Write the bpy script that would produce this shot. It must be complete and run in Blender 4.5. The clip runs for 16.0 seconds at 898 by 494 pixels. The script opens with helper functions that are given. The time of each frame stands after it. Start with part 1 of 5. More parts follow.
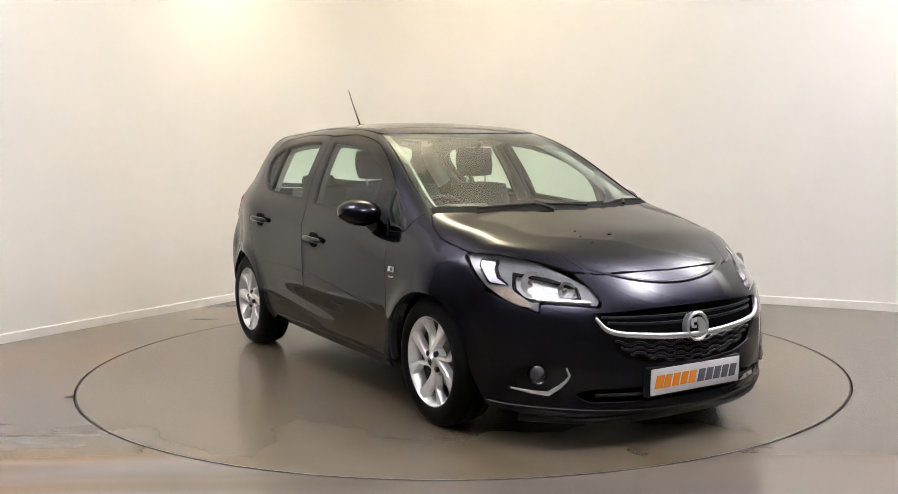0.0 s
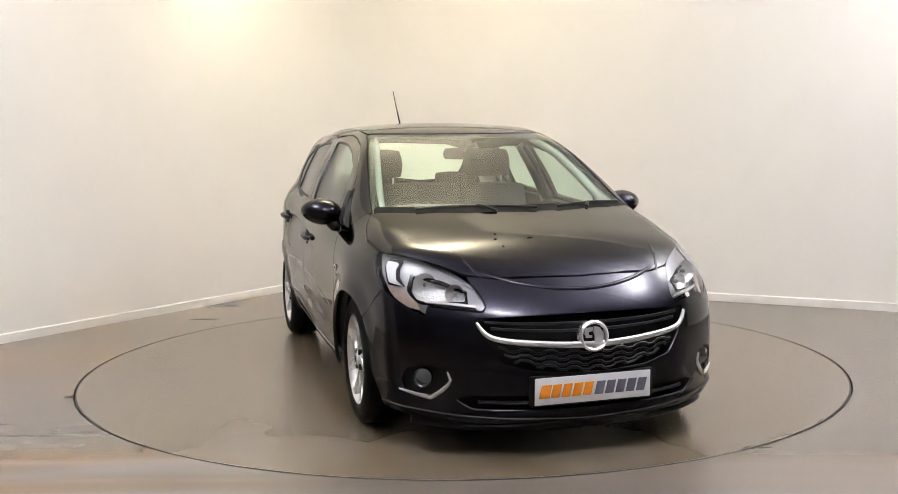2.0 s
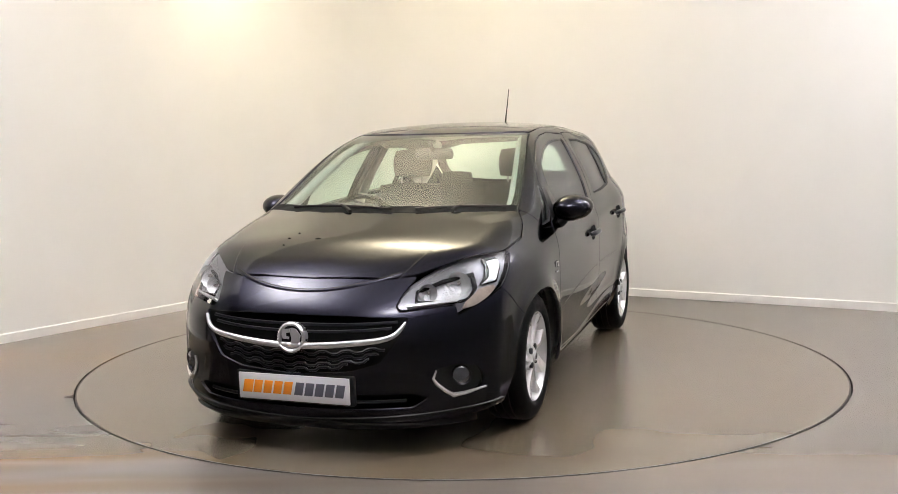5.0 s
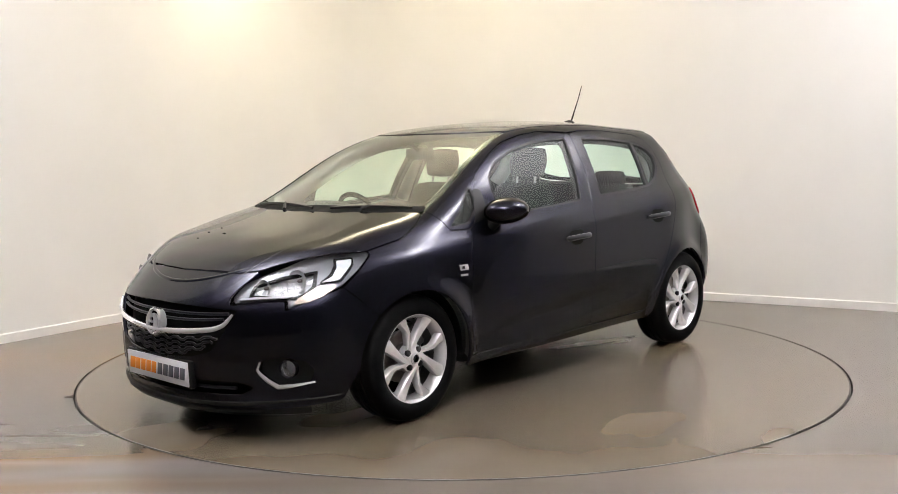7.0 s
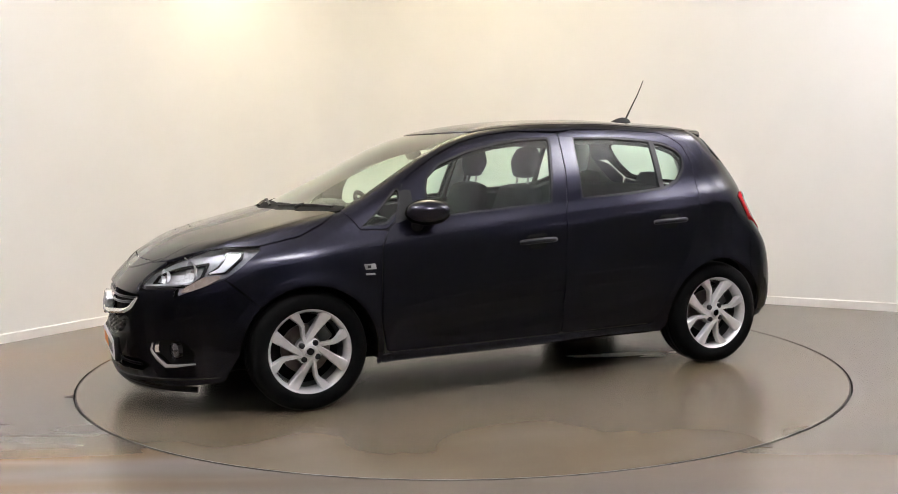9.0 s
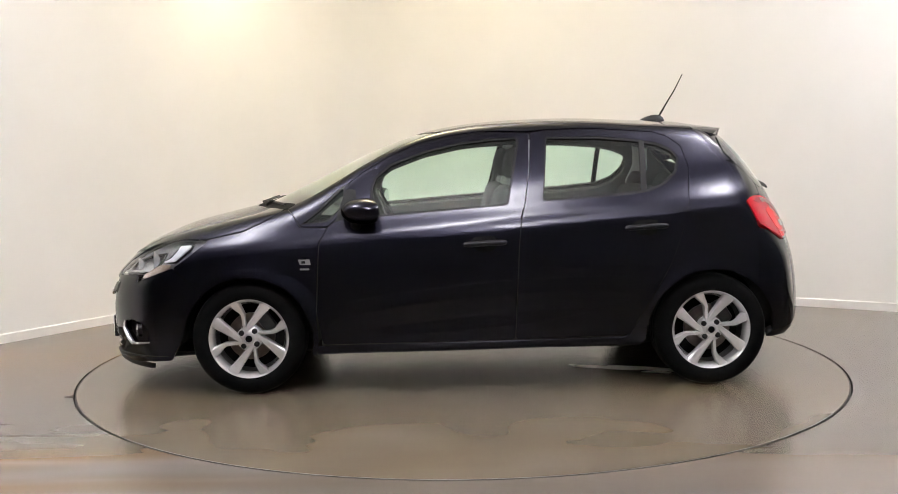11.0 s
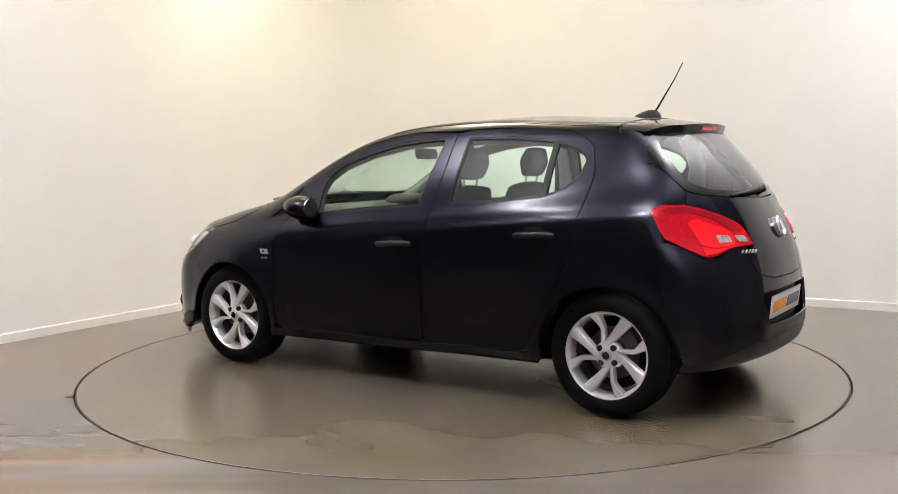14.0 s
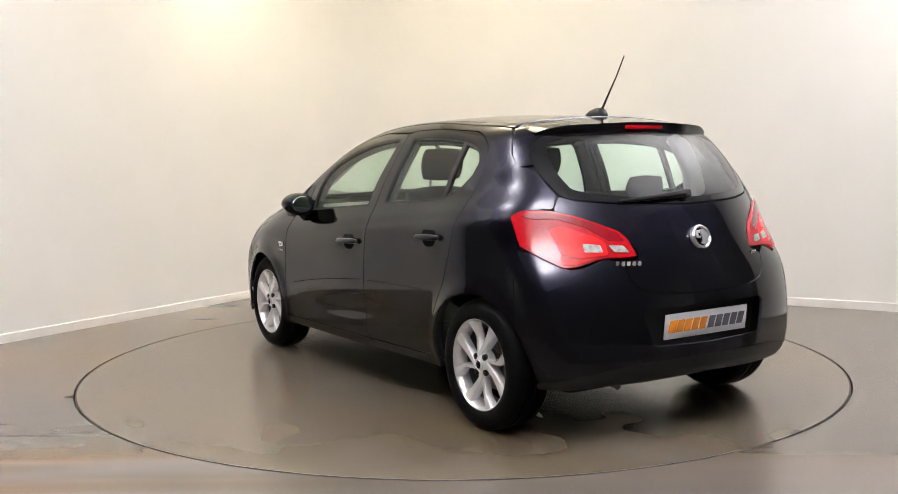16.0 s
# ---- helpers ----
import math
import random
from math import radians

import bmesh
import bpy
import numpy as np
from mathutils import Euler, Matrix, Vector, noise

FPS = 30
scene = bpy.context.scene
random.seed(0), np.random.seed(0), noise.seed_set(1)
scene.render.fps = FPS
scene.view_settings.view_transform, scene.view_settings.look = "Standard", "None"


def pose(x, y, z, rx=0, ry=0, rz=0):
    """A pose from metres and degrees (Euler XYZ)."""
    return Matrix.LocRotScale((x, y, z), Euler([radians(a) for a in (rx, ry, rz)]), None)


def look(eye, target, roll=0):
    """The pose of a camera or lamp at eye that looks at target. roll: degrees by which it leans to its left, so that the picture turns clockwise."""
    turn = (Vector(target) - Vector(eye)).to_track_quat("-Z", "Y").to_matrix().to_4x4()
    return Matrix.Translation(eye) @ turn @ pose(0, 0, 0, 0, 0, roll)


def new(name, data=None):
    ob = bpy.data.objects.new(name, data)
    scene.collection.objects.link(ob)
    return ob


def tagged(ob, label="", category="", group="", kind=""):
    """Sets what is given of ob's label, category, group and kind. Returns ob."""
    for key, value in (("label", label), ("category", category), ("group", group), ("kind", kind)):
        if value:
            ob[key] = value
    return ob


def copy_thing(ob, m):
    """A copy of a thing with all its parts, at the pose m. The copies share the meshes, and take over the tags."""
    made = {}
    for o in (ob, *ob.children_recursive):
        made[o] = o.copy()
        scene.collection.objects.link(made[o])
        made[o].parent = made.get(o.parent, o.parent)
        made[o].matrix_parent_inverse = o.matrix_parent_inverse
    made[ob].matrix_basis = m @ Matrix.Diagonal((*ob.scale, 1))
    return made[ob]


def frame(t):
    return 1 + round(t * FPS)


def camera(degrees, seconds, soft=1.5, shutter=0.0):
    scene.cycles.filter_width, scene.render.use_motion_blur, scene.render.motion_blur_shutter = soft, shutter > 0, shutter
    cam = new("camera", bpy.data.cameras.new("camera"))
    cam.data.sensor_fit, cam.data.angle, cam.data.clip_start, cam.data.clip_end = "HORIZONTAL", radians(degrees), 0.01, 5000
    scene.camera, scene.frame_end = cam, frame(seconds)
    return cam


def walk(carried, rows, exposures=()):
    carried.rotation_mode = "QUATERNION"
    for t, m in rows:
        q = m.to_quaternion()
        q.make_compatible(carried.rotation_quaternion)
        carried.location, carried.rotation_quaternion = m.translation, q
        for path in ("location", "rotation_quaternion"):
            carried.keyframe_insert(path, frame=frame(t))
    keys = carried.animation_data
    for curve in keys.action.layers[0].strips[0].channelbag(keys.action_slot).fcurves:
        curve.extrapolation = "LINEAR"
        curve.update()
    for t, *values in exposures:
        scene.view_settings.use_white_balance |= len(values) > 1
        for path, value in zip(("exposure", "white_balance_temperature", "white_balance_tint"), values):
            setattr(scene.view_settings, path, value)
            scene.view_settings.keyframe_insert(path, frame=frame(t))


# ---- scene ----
cam = camera(49.08, 16.0, soft=0.85)
EYE = look((0.0, -6.04, 1.2877), (-0.0639, -0.0674, 0.7181), roll=-0.852)
walk(cam, [(0.0, EYE), (16.0, EYE)])

# the turntable's heading, seconds and degrees: it eases in during the first two seconds
TURN = [(0.0, -58.57), (0.5, -59.72), (1.0, -62.69), (1.5, -67.1), (2.0, -72.95), (2.5, -78.8), (3.0, -84.9), (3.5, -90.85), (4.0, -96.9),
        (4.5, -102.8), (7.0, -132.4), (7.5, -138.2), (8.0, -144.1), (8.5, -150.0), (9.0, -155.9), (11.5, -183.3), (12.0, -189.3), (12.5, -195.3),
        (13.0, -201.3), (13.5, -207.1), (14.0, -213.1), (14.5, -219.0), (15.0, -224.95), (15.5, -230.85), (16.0, -236.8)]

# ---- light: unseen ceiling lamps of a closed white studio ----
world = bpy.data.worlds.new("world")
scene.world = world
world.use_nodes = True
world.node_tree.nodes["Background"].inputs[0].default_value = (0.9, 0.95, 1.0, 1)
world.node_tree.nodes["Background"].inputs[1].default_value = 0.02
scene.view_settings.exposure = 0.0


def area(name, at, target, sx, sy, watts, colour):
    d = bpy.data.lights.new(name, "AREA")
    d.shape, d.size, d.size_y, d.energy, d.color = "RECTANGLE", sx, sy, watts, colour
    ob = new(name, d)
    ob.matrix_world = look(at, target)
    return ob


WARM, COOL = (1.0, 0.88, 0.64), (0.95, 0.945, 1.0)
CEIL = 4.0
# unseen uplighters, added high, that wash the white ceiling with soft pools of light
LAMPS = ((-0.4, 1.6, 0.9, 0.5, 185, WARM), (-2.6, -1.4, 0.5, 0.9, 240, COOL), (3.0, -1.0, 0.5, 0.8, 290, COOL), (4.0, 0.55, 0.5, 0.6, 160, COOL), (0.2, -4.4, 1.2, 0.6, 430, COOL))
# the last one adds fill light from the camera side
for lx, ly, sx, sy, watts, colour in LAMPS:
    area("unseen_uplighter", (lx, ly, CEIL - 0.55), (lx, ly, CEIL), sx, sy, watts, colour)
spot = bpy.data.lights.new("wall_spot_light", "SPOT")
spot.energy, spot.spot_size, spot.spot_blend, spot.color, spot.shadow_soft_size = 19, radians(110), 1.0, (1.0, 0.88, 0.58), 0.08
new("wall_spot_light", spot).matrix_world = look((-1.80, 2.2, 3.15), (-2.15, 3.0, 2.4))


# ---- materials ----
def material(name, colour, rough=0.5, metal=0.0, coat=0.0, coat_rough=0.03, vary=0.0, scale=8.0, bump=0.0, bump_scale=60.0, spec=0.5, trans=0.0, ior=1.45, glow=None, power=0.0):
    m = bpy.data.materials.new(name)
    m.use_nodes = True
    nt = m.node_tree
    b = nt.nodes["Principled BSDF"]
    b.inputs["Base Color"].default_value = (*colour, 1)
    b.inputs["Roughness"].default_value = rough
    b.inputs["Metallic"].default_value = metal
    b.inputs["Coat Weight"].default_value = coat
    b.inputs["Coat Roughness"].default_value = coat_rough
    b.inputs["Specular IOR Level"].default_value = spec
    b.inputs["Transmission Weight"].default_value = trans
    b.inputs["IOR"].default_value = ior
    if glow:
        b.inputs["Emission Color"].default_value = (*glow, 1)
        b.inputs["Emission Strength"].default_value = power
    if vary or bump:
        co = nt.nodes.new("ShaderNodeTexCoord")
        if vary:
            n = nt.nodes.new("ShaderNodeTexNoise")
            n.inputs["Scale"].default_value, n.inputs["Detail"].default_value = scale, 6
            nt.links.new(co.outputs["Object"], n.inputs["Vector"])
            r = nt.nodes.new("ShaderNodeMapRange")
            r.inputs[1].default_value, r.inputs[2].default_value = 0.3, 0.7
            r.inputs[3].default_value, r.inputs[4].default_value = 1 - vary, 1 + vary
            nt.links.new(n.outputs[0], r.inputs[0])
            mx = nt.nodes.new("ShaderNodeMix")
            mx.data_type, mx.blend_type = "RGBA", "MULTIPLY"
            mx.inputs[0].default_value, mx.inputs[6].default_value = 1, (*colour, 1)
            nt.links.new(r.outputs[0], mx.inputs[7])
            nt.links.new(mx.outputs[2], b.inputs["Base Color"])
            r2 = nt.nodes.new("ShaderNodeMapRange")
            r2.inputs[1].default_value, r2.inputs[2].default_value = 0.3, 0.7
            r2.inputs[3].default_value, r2.inputs[4].default_value = rough * (1 - vary * 0.6), min(1, rough * (1 + vary * 0.6))
            nt.links.new(n.outputs[0], r2.inputs[0])
            nt.links.new(r2.outputs[0], b.inputs["Roughness"])
        if bump:
            n2 = nt.nodes.new("ShaderNodeTexNoise")
            n2.inputs["Scale"].default_value, n2.inputs["Detail"].default_value = bump_scale, 4
            nt.links.new(co.outputs["Object"], n2.inputs["Vector"])
            bp = nt.nodes.new("ShaderNodeBump")
            bp.inputs["Strength"].default_value, bp.inputs["Distance"].default_value = bump, 0.01
            nt.links.new(n2.outputs[0], bp.inputs["Height"])
            nt.links.new(bp.outputs[0], b.inputs["Normal"])
    return m


def concrete(name, base, stains, rough, fade=None):
    """Sealed concrete: broad brown and pale stains, streaks and fine grain."""
    m = material(name, base, rough)
    nt, b = m.node_tree, m.node_tree.nodes["Principled BSDF"]
    co = nt.nodes.new("ShaderNodeTexCoord")
    last = None
    for (colour, scale, lo, hi, amount, stretch) in stains:
        mp = nt.nodes.new("ShaderNodeMapping")
        mp.inputs["Scale"].default_value = stretch
        nt.links.new(co.outputs["Object"], mp.inputs[0])
        n = nt.nodes.new("ShaderNodeTexNoise")
        n.inputs["Scale"].default_value, n.inputs["Detail"].default_value, n.inputs["Roughness"].default_value = scale, 2.0, 0.40
        nt.links.new(mp.outputs[0], n.inputs["Vector"])
        r = nt.nodes.new("ShaderNodeMapRange")
        r.interpolation_type = "SMOOTHSTEP"
        r.inputs[1].default_value, r.inputs[2].default_value, r.inputs[3].default_value, r.inputs[4].default_value = lo - 0.08, hi + 0.06, 0.0, amount
        nt.links.new(n.outputs[0], r.inputs[0])
        mx = nt.nodes.new("ShaderNodeMix")
        mx.data_type = "RGBA"
        mx.inputs[6].default_value, mx.inputs[7].default_value = (*base, 1), (*colour, 1)
        nt.links.new(r.outputs[0], mx.inputs[0])
        if fade:
            # the stains thin out across the floor from one side to the other
            sx, mr, mu = nt.nodes.new("ShaderNodeSeparateXYZ"), nt.nodes.new("ShaderNodeMapRange"), nt.nodes.new("ShaderNodeMath")
            nt.links.new(co.outputs["Object"], sx.inputs[0])
            nt.links.new(sx.outputs[0], mr.inputs[0])
            mr.inputs[1].default_value, mr.inputs[2].default_value, mr.inputs[3].default_value, mr.inputs[4].default_value = fade[0], fade[1], 1.0, 0.15
            mu.operation = "MULTIPLY"
            nt.links.new(r.outputs[0], mu.inputs[0])
            nt.links.new(mr.outputs[0], mu.inputs[1])
            nt.links.new(mu.outputs[0], mx.inputs[0])
        if last:
            nt.links.new(last, mx.inputs[6])
        last = mx.outputs[2]
    nt.links.new(last, b.inputs["Base Color"])
    return m


M_WALL = material("wall_paint", (0.80, 0.785, 0.755), 0.75, vary=0.02, scale=1.5, bump=0.05, bump_scale=120)
# dark colour of the added, unseen walls that the paint reflects
M_DARKWALL = material("dark_unseen_wall", (0.10, 0.097, 0.10), 0.9, vary=0.2, scale=3)
M_CEIL = material("ceiling_paint", (0.80, 0.785, 0.76), 0.8, vary=0.02, scale=2)
M_SKIRT = material("skirting_paint", (0.82, 0.80, 0.77), 0.4, vary=0.03, scale=9)
M_FLOOR = concrete("floor_concrete", (0.088, 0.076, 0.064), [((0.180, 0.180, 0.195), 1.0, 0.46, 0.58, 1.0, (0.35, 1.7, 1)), ((0.150, 0.080, 0.018), 1.15, 0.46, 0.60, 1.0, (0.30, 1.6, 1)),
                                                          ((0.068, 0.058, 0.048), 2.2, 0.45, 0.8, 0.5, (0.5, 1.4, 1)), ((0.200, 0.192, 0.200), 3.0, 0.52, 0.80, 0.5, (0.25, 2, 1))], 0.25, fade=(-1.95, -0.7))
M_DISC = concrete("turntable_concrete", (0.106, 0.088, 0.066), [((0.095, 0.064, 0.028), 0.7, 0.34, 0.70, 0.75, (1, 1, 1)), ((0.147, 0.132, 0.117), 1.1, 0.34, 0.74, 0.55, (0.7, 1.6, 1)),
                                                             ((0.068, 0.052, 0.038), 1.6, 0.34, 0.76, 0.4, (1.3, 0.7, 1))], 0.25)
M_GAP = material("gap_rubber", (0.012, 0.012, 0.012), 0.8, vary=0.2)


# ---- mesh helpers ----
def mesh_of(name, verts, faces, mat, smooth=True, vnormals=None):
    me = bpy.data.meshes.new(name)
    me.from_pydata([tuple(v) for v in verts], [], [tuple(f) for f in faces])
    me.materials.append(mat)
    if smooth:
        me.polygons.foreach_set("use_smooth", [True] * len(me.polygons))
    me.update()
    if vnormals is not None:
        me.normals_split_custom_set_from_vertices([tuple(v) for v in vnormals])
    return me


def part(name, me, parent=None, label="", m=None):
    ob = new(name, me)
    if parent:
        ob.parent = parent
    if m is not None:
        ob.matrix_basis = m
    return tagged(ob, label) if label else ob


def bm_part(name, bm, mat, parent=None, label="", m=None, smooth=True):
    me = bpy.data.meshes.new(name)
    bmesh.ops.recalc_face_normals(bm, faces=bm.faces)
    bm.to_mesh(me)
    bm.free()
    me.materials.append(mat)
    if smooth:
        me.polygons.foreach_set("use_smooth", [True] * len(me.polygons))
        me.set_sharp_from_angle(angle=radians(38))
    return part(name, me, parent, label, m)


def box_bm(sx, sy, sz, at=(0, 0, 0), bevel=0.0, seg=2, bm=None, turn=None):
    bm = bm or bmesh.new()
    m = Matrix.Translation(at) @ (turn or Matrix()) @ Matrix.Diagonal((sx, sy, sz, 1))
    vs = bmesh.ops.create_cube(bm, size=1, matrix=m)["verts"]
    if bevel:
        es = list({e for v in vs for e in v.link_edges})
        bmesh.ops.bevel(bm, geom=es, offset=bevel, segments=seg, affect="EDGES", profile=0.5)
    return bm


def lathe(profile, n=48, axis="y"):
    """Rings (radius, along) spun round the axis; open ends."""
    vs, fs = [], []
    for r, h in profile:
        for i in range(n):
            a = 2 * math.pi * i / n
            vs.append((r * math.cos(a), h, r * math.sin(a)) if axis == "y" else (r * math.cos(a), r * math.sin(a), h))
    for k in range(len(profile) - 1):
        for i in range(n):
            j = (i + 1) % n
            fs.append((k * n + i, k * n + j, (k + 1) * n + j, (k + 1) * n + i))
    return vs, fs


def lathe_bm(profile, n=48, axis="y", caps=True):
    bm = bmesh.new()
    vs, fs = lathe(profile, n, axis)
    bv = [bm.verts.new(v) for v in vs]
    for f in fs:
        bm.faces.new([bv[i] for i in f])
    if caps:
        for k in (0, len(profile) - 1):
            if profile[k][0] > 1e-4:
                bm.faces.new([bv[k * n + i] for i in range(n)])
    return bm


def tube_bm(points, radius, n=8, bm=None):
    """A round bar through the points; radius one number or one each."""
    bm = bm or bmesh.new()
    pts = [Vector(p) for p in points]
    rad = [radius] * len(pts) if isinstance(radius, (int, float)) else radius
    rings, side = [], None
    for i, p in enumerate(pts):
        d = (pts[min(i + 1, len(pts) - 1)] - pts[max(i - 1, 0)]).normalized()
        if side is None:
            side = d.orthogonal().normalized()
        side = (side - d * side.dot(d)).normalized()
        up = d.cross(side)
        rings.append([bm.verts.new(p + (side * math.cos(2 * math.pi * k / n) + up * math.sin(2 * math.pi * k / n)) * rad[i]) for k in range(n)])
    for a, b in zip(rings, rings[1:]):
        for k in range(n):
            bm.faces.new((a[k], a[(k + 1) % n], b[(k + 1) % n], b[k]))
    bm.faces.new(rings[0][::-1])
    bm.faces.new(rings[-1])
    return bm


# ---- the studio ----
CORNER = Vector((-1.126, 4.116))
LEFT_DIR, RIGHT_DIR = Vector((-0.5316, -0.8470)), Vector((0.8765, -0.4813))


def strip(name, path, z0, z1, thick, mat, parent=None, lip=0.0):
    """An upright band along a plan path, its inner face on the path, thick behind it; lip rounds the top inner edge."""
    vs, fs = [], []
    n = len(path)
    for i, p in enumerate(path):
        d = (path[min(i + 1, n - 1)] - path[max(i - 1, 0)]).normalized()
        out = Vector((-d.y, d.x))
        q = p + out * thick
        vs += [(p.x, p.y, z0), (p.x, p.y, z1 - lip), (p.x + out.x * lip, p.y + out.y * lip, z1), (q.x, q.y, z1), (q.x, q.y, z0)]
    for i in range(n - 1):
        for k in range(5):
            a, b = i * 5 + k, i * 5 + (k + 1) % 5
            fs.append((a, a + 5, b + 5, b))
    fs += [tuple(range(5))[::-1], tuple((n - 1) * 5 + k for k in range(5))]
    me = mesh_of(name, vs, fs, mat)
    me.set_sharp_from_angle(angle=radians(30))
    return part(name, me, parent)


R_COVE = 0.45
reach = R_COVE / math.tan(math.acos(LEFT_DIR.dot(RIGHT_DIR)) / 2)
start, end = CORNER + LEFT_DIR * reach, CORNER + RIGHT_DIR * reach
cove = []
for i in range(13):
    u = i / 12
    cove.append(start * (1 - u) ** 2 + CORNER * 2 * u * (1 - u) + end * u * u)
bay_end = CORNER + LEFT_DIR * 5.6
left_end, right_end = CORNER + LEFT_DIR * 12.0, CORNER + RIGHT_DIR * 8.6
back_end = right_end + LEFT_DIR * 12.0
north = [bay_end] + [CORNER + LEFT_DIR * (reach + k) for k in (3.0, 1.0)] + cove + [CORNER + RIGHT_DIR * (reach + k) for k in (1.0, 3.0)] + [right_end]
tagged(strip("wall_north", north, 0, CEIL, 0.15, M_WALL), "warm white painted studio wall with a rounded corner", "wall", kind="structure")
# unseen walls close the room, kept dark so the bodywork mirrors little light
tagged(strip("wall_west", [left_end, bay_end], 0, CEIL, 0.15, M_DARKWALL), "unseen dark wall added to darken the car's reflections", "wall", kind="structure")
tagged(strip("wall_east", [right_end, back_end], 0, CEIL, 0.15, M_DARKWALL), "unseen dark wall added to darken the car's reflections", "wall", kind="structure")
tagged(strip("wall_south", [back_end, left_end], 0, CEIL, 0.15, M_DARKWALL), "unseen dark wall behind the camera, added to darken the car's reflections", "wall", kind="structure")
inner = []
for i, p in enumerate(north):
    d = (north[min(i + 1, len(north) - 1)] - north[max(i - 1, 0)]).normalized()
    inner.append(p - Vector((-d.y, d.x)) * 0.016)
tagged(strip("baseboard", inner, 0, 0.068, 0.0155, M_SKIRT, lip=0.006), "low white painted skirting board along the wall", "skirting board", kind="structure")

DISC_R = 2.252
GAP = 0.011


def ring_sheet(name, r_in, r_out, z, mat, n=160, depth=0.0):
    vs = [(r * math.cos(2 * math.pi * i / n), r * math.sin(2 * math.pi * i / n), h) for r, h in ((r_in, z - depth), (r_in, z), (r_out, z)) for i in range(n)]
    fs = [(k * n + i, k * n + (i + 1) % n, (k + 1) * n + (i + 1) % n, (k + 1) * n + i) for k in range(2) for i in range(n)]
    return mesh_of(name, vs, fs, mat, smooth=False)


floor = part("floor", ring_sheet("floor", DISC_R + GAP, 14.0, 0.0, M_FLOOR, depth=0.04))
tagged(floor, "stained grey-brown sealed concrete floor with ochre and pale patches", "floor", kind="structure")
pit = bm_part("turntable_pit", lathe_bm([(0.0, -0.05), (DISC_R + 0.05, -0.05), (DISC_R + 0.05, -0.035)], 96, "z", caps=False), M_GAP)
tagged(pit, "dark pit below the turntable rim", "pit", kind="structure")
turntable = part("turntable", mesh_of("turntable", *lathe([(0.0001, 0.0), (0.8, 0.0), (DISC_R - 0.003, 0.0), (DISC_R, -0.003), (DISC_R, -0.04)], 160, "z"), M_DISC, smooth=False))
tagged(turntable, "round concrete-topped car turntable flush with the floor", "turntable")

M_EDGE = material("worn_steel_edge", (0.10, 0.095, 0.09), 0.45, metal=0.8, vary=0.3, scale=12)
# white put into the colour for a gleam of light on the floor
M_PALE = material("painted_floor_gleam", (0.78, 0.76, 0.73), 0.3, vary=0.08, scale=20)
edge = bm_part("rim_edge", lathe_bm([(DISC_R - 0.007, 0.0006), (DISC_R - 0.001, 0.0006), (DISC_R + 0.0005, -0.002), (DISC_R + 0.0005, -0.03)], 160, "z", caps=False), M_EDGE, turntable, "thin steel edge of the turntable")


def blot(name, cx, cy, rx, ry, turn_deg, z, mat, seed, rough=0.35):
    """A thin patch with a ragged outline."""
    rnd = random.Random(seed)
    k = [(rnd.uniform(-1, 1), rnd.uniform(0, 6.3)) for _ in range(7)]
    bm = bmesh.new()
    rim_v = []
    for i in range(56):
        a = 2 * math.pi * i / 56
        r = 1 + rough * sum(w * math.sin((j + 2) * a + ph) / (j * 0.7 + 1) for j, (w, ph) in enumerate(k))
        x, y = rx * r * math.cos(a), ry * r * math.sin(a)
        c, s = math.cos(radians(turn_deg)), math.sin(radians(turn_deg))
        rim_v.append(bm.verts.new((cx + c * x - s * y, cy + s * x + c * y, z)))
    mid = bm.verts.new((cx, cy, z + 0.0006))
    for i in range(56):
        bm.faces.new((rim_v[i], rim_v[(i + 1) % 56], mid))
    return bm_part(name, bm, mat, turntable)


# painted gleam of light on the floor below the car
tagged(blot("pale_patch", -0.99, 0.32, 0.31, 0.055, -19, 0.0015, M_PALE, 3), "pale ragged patch painted for the bright gleam on the floor")
tagged(blot("pale_patch", -1.12, 0.44, 0.07, 0.025, -10, 0.0015, M_PALE, 8), "pale ragged patch painted for the bright gleam on the floor")


# out of view; bounces the added uplighters' light down
bm = box_bm(16, 18, 0.2, (0.5, -2.5, CEIL + 0.1))
ceiling = bm_part("ceiling", bm, M_CEIL, smooth=False)
tagged(ceiling, "plain white studio ceiling", "ceiling", kind="structure")
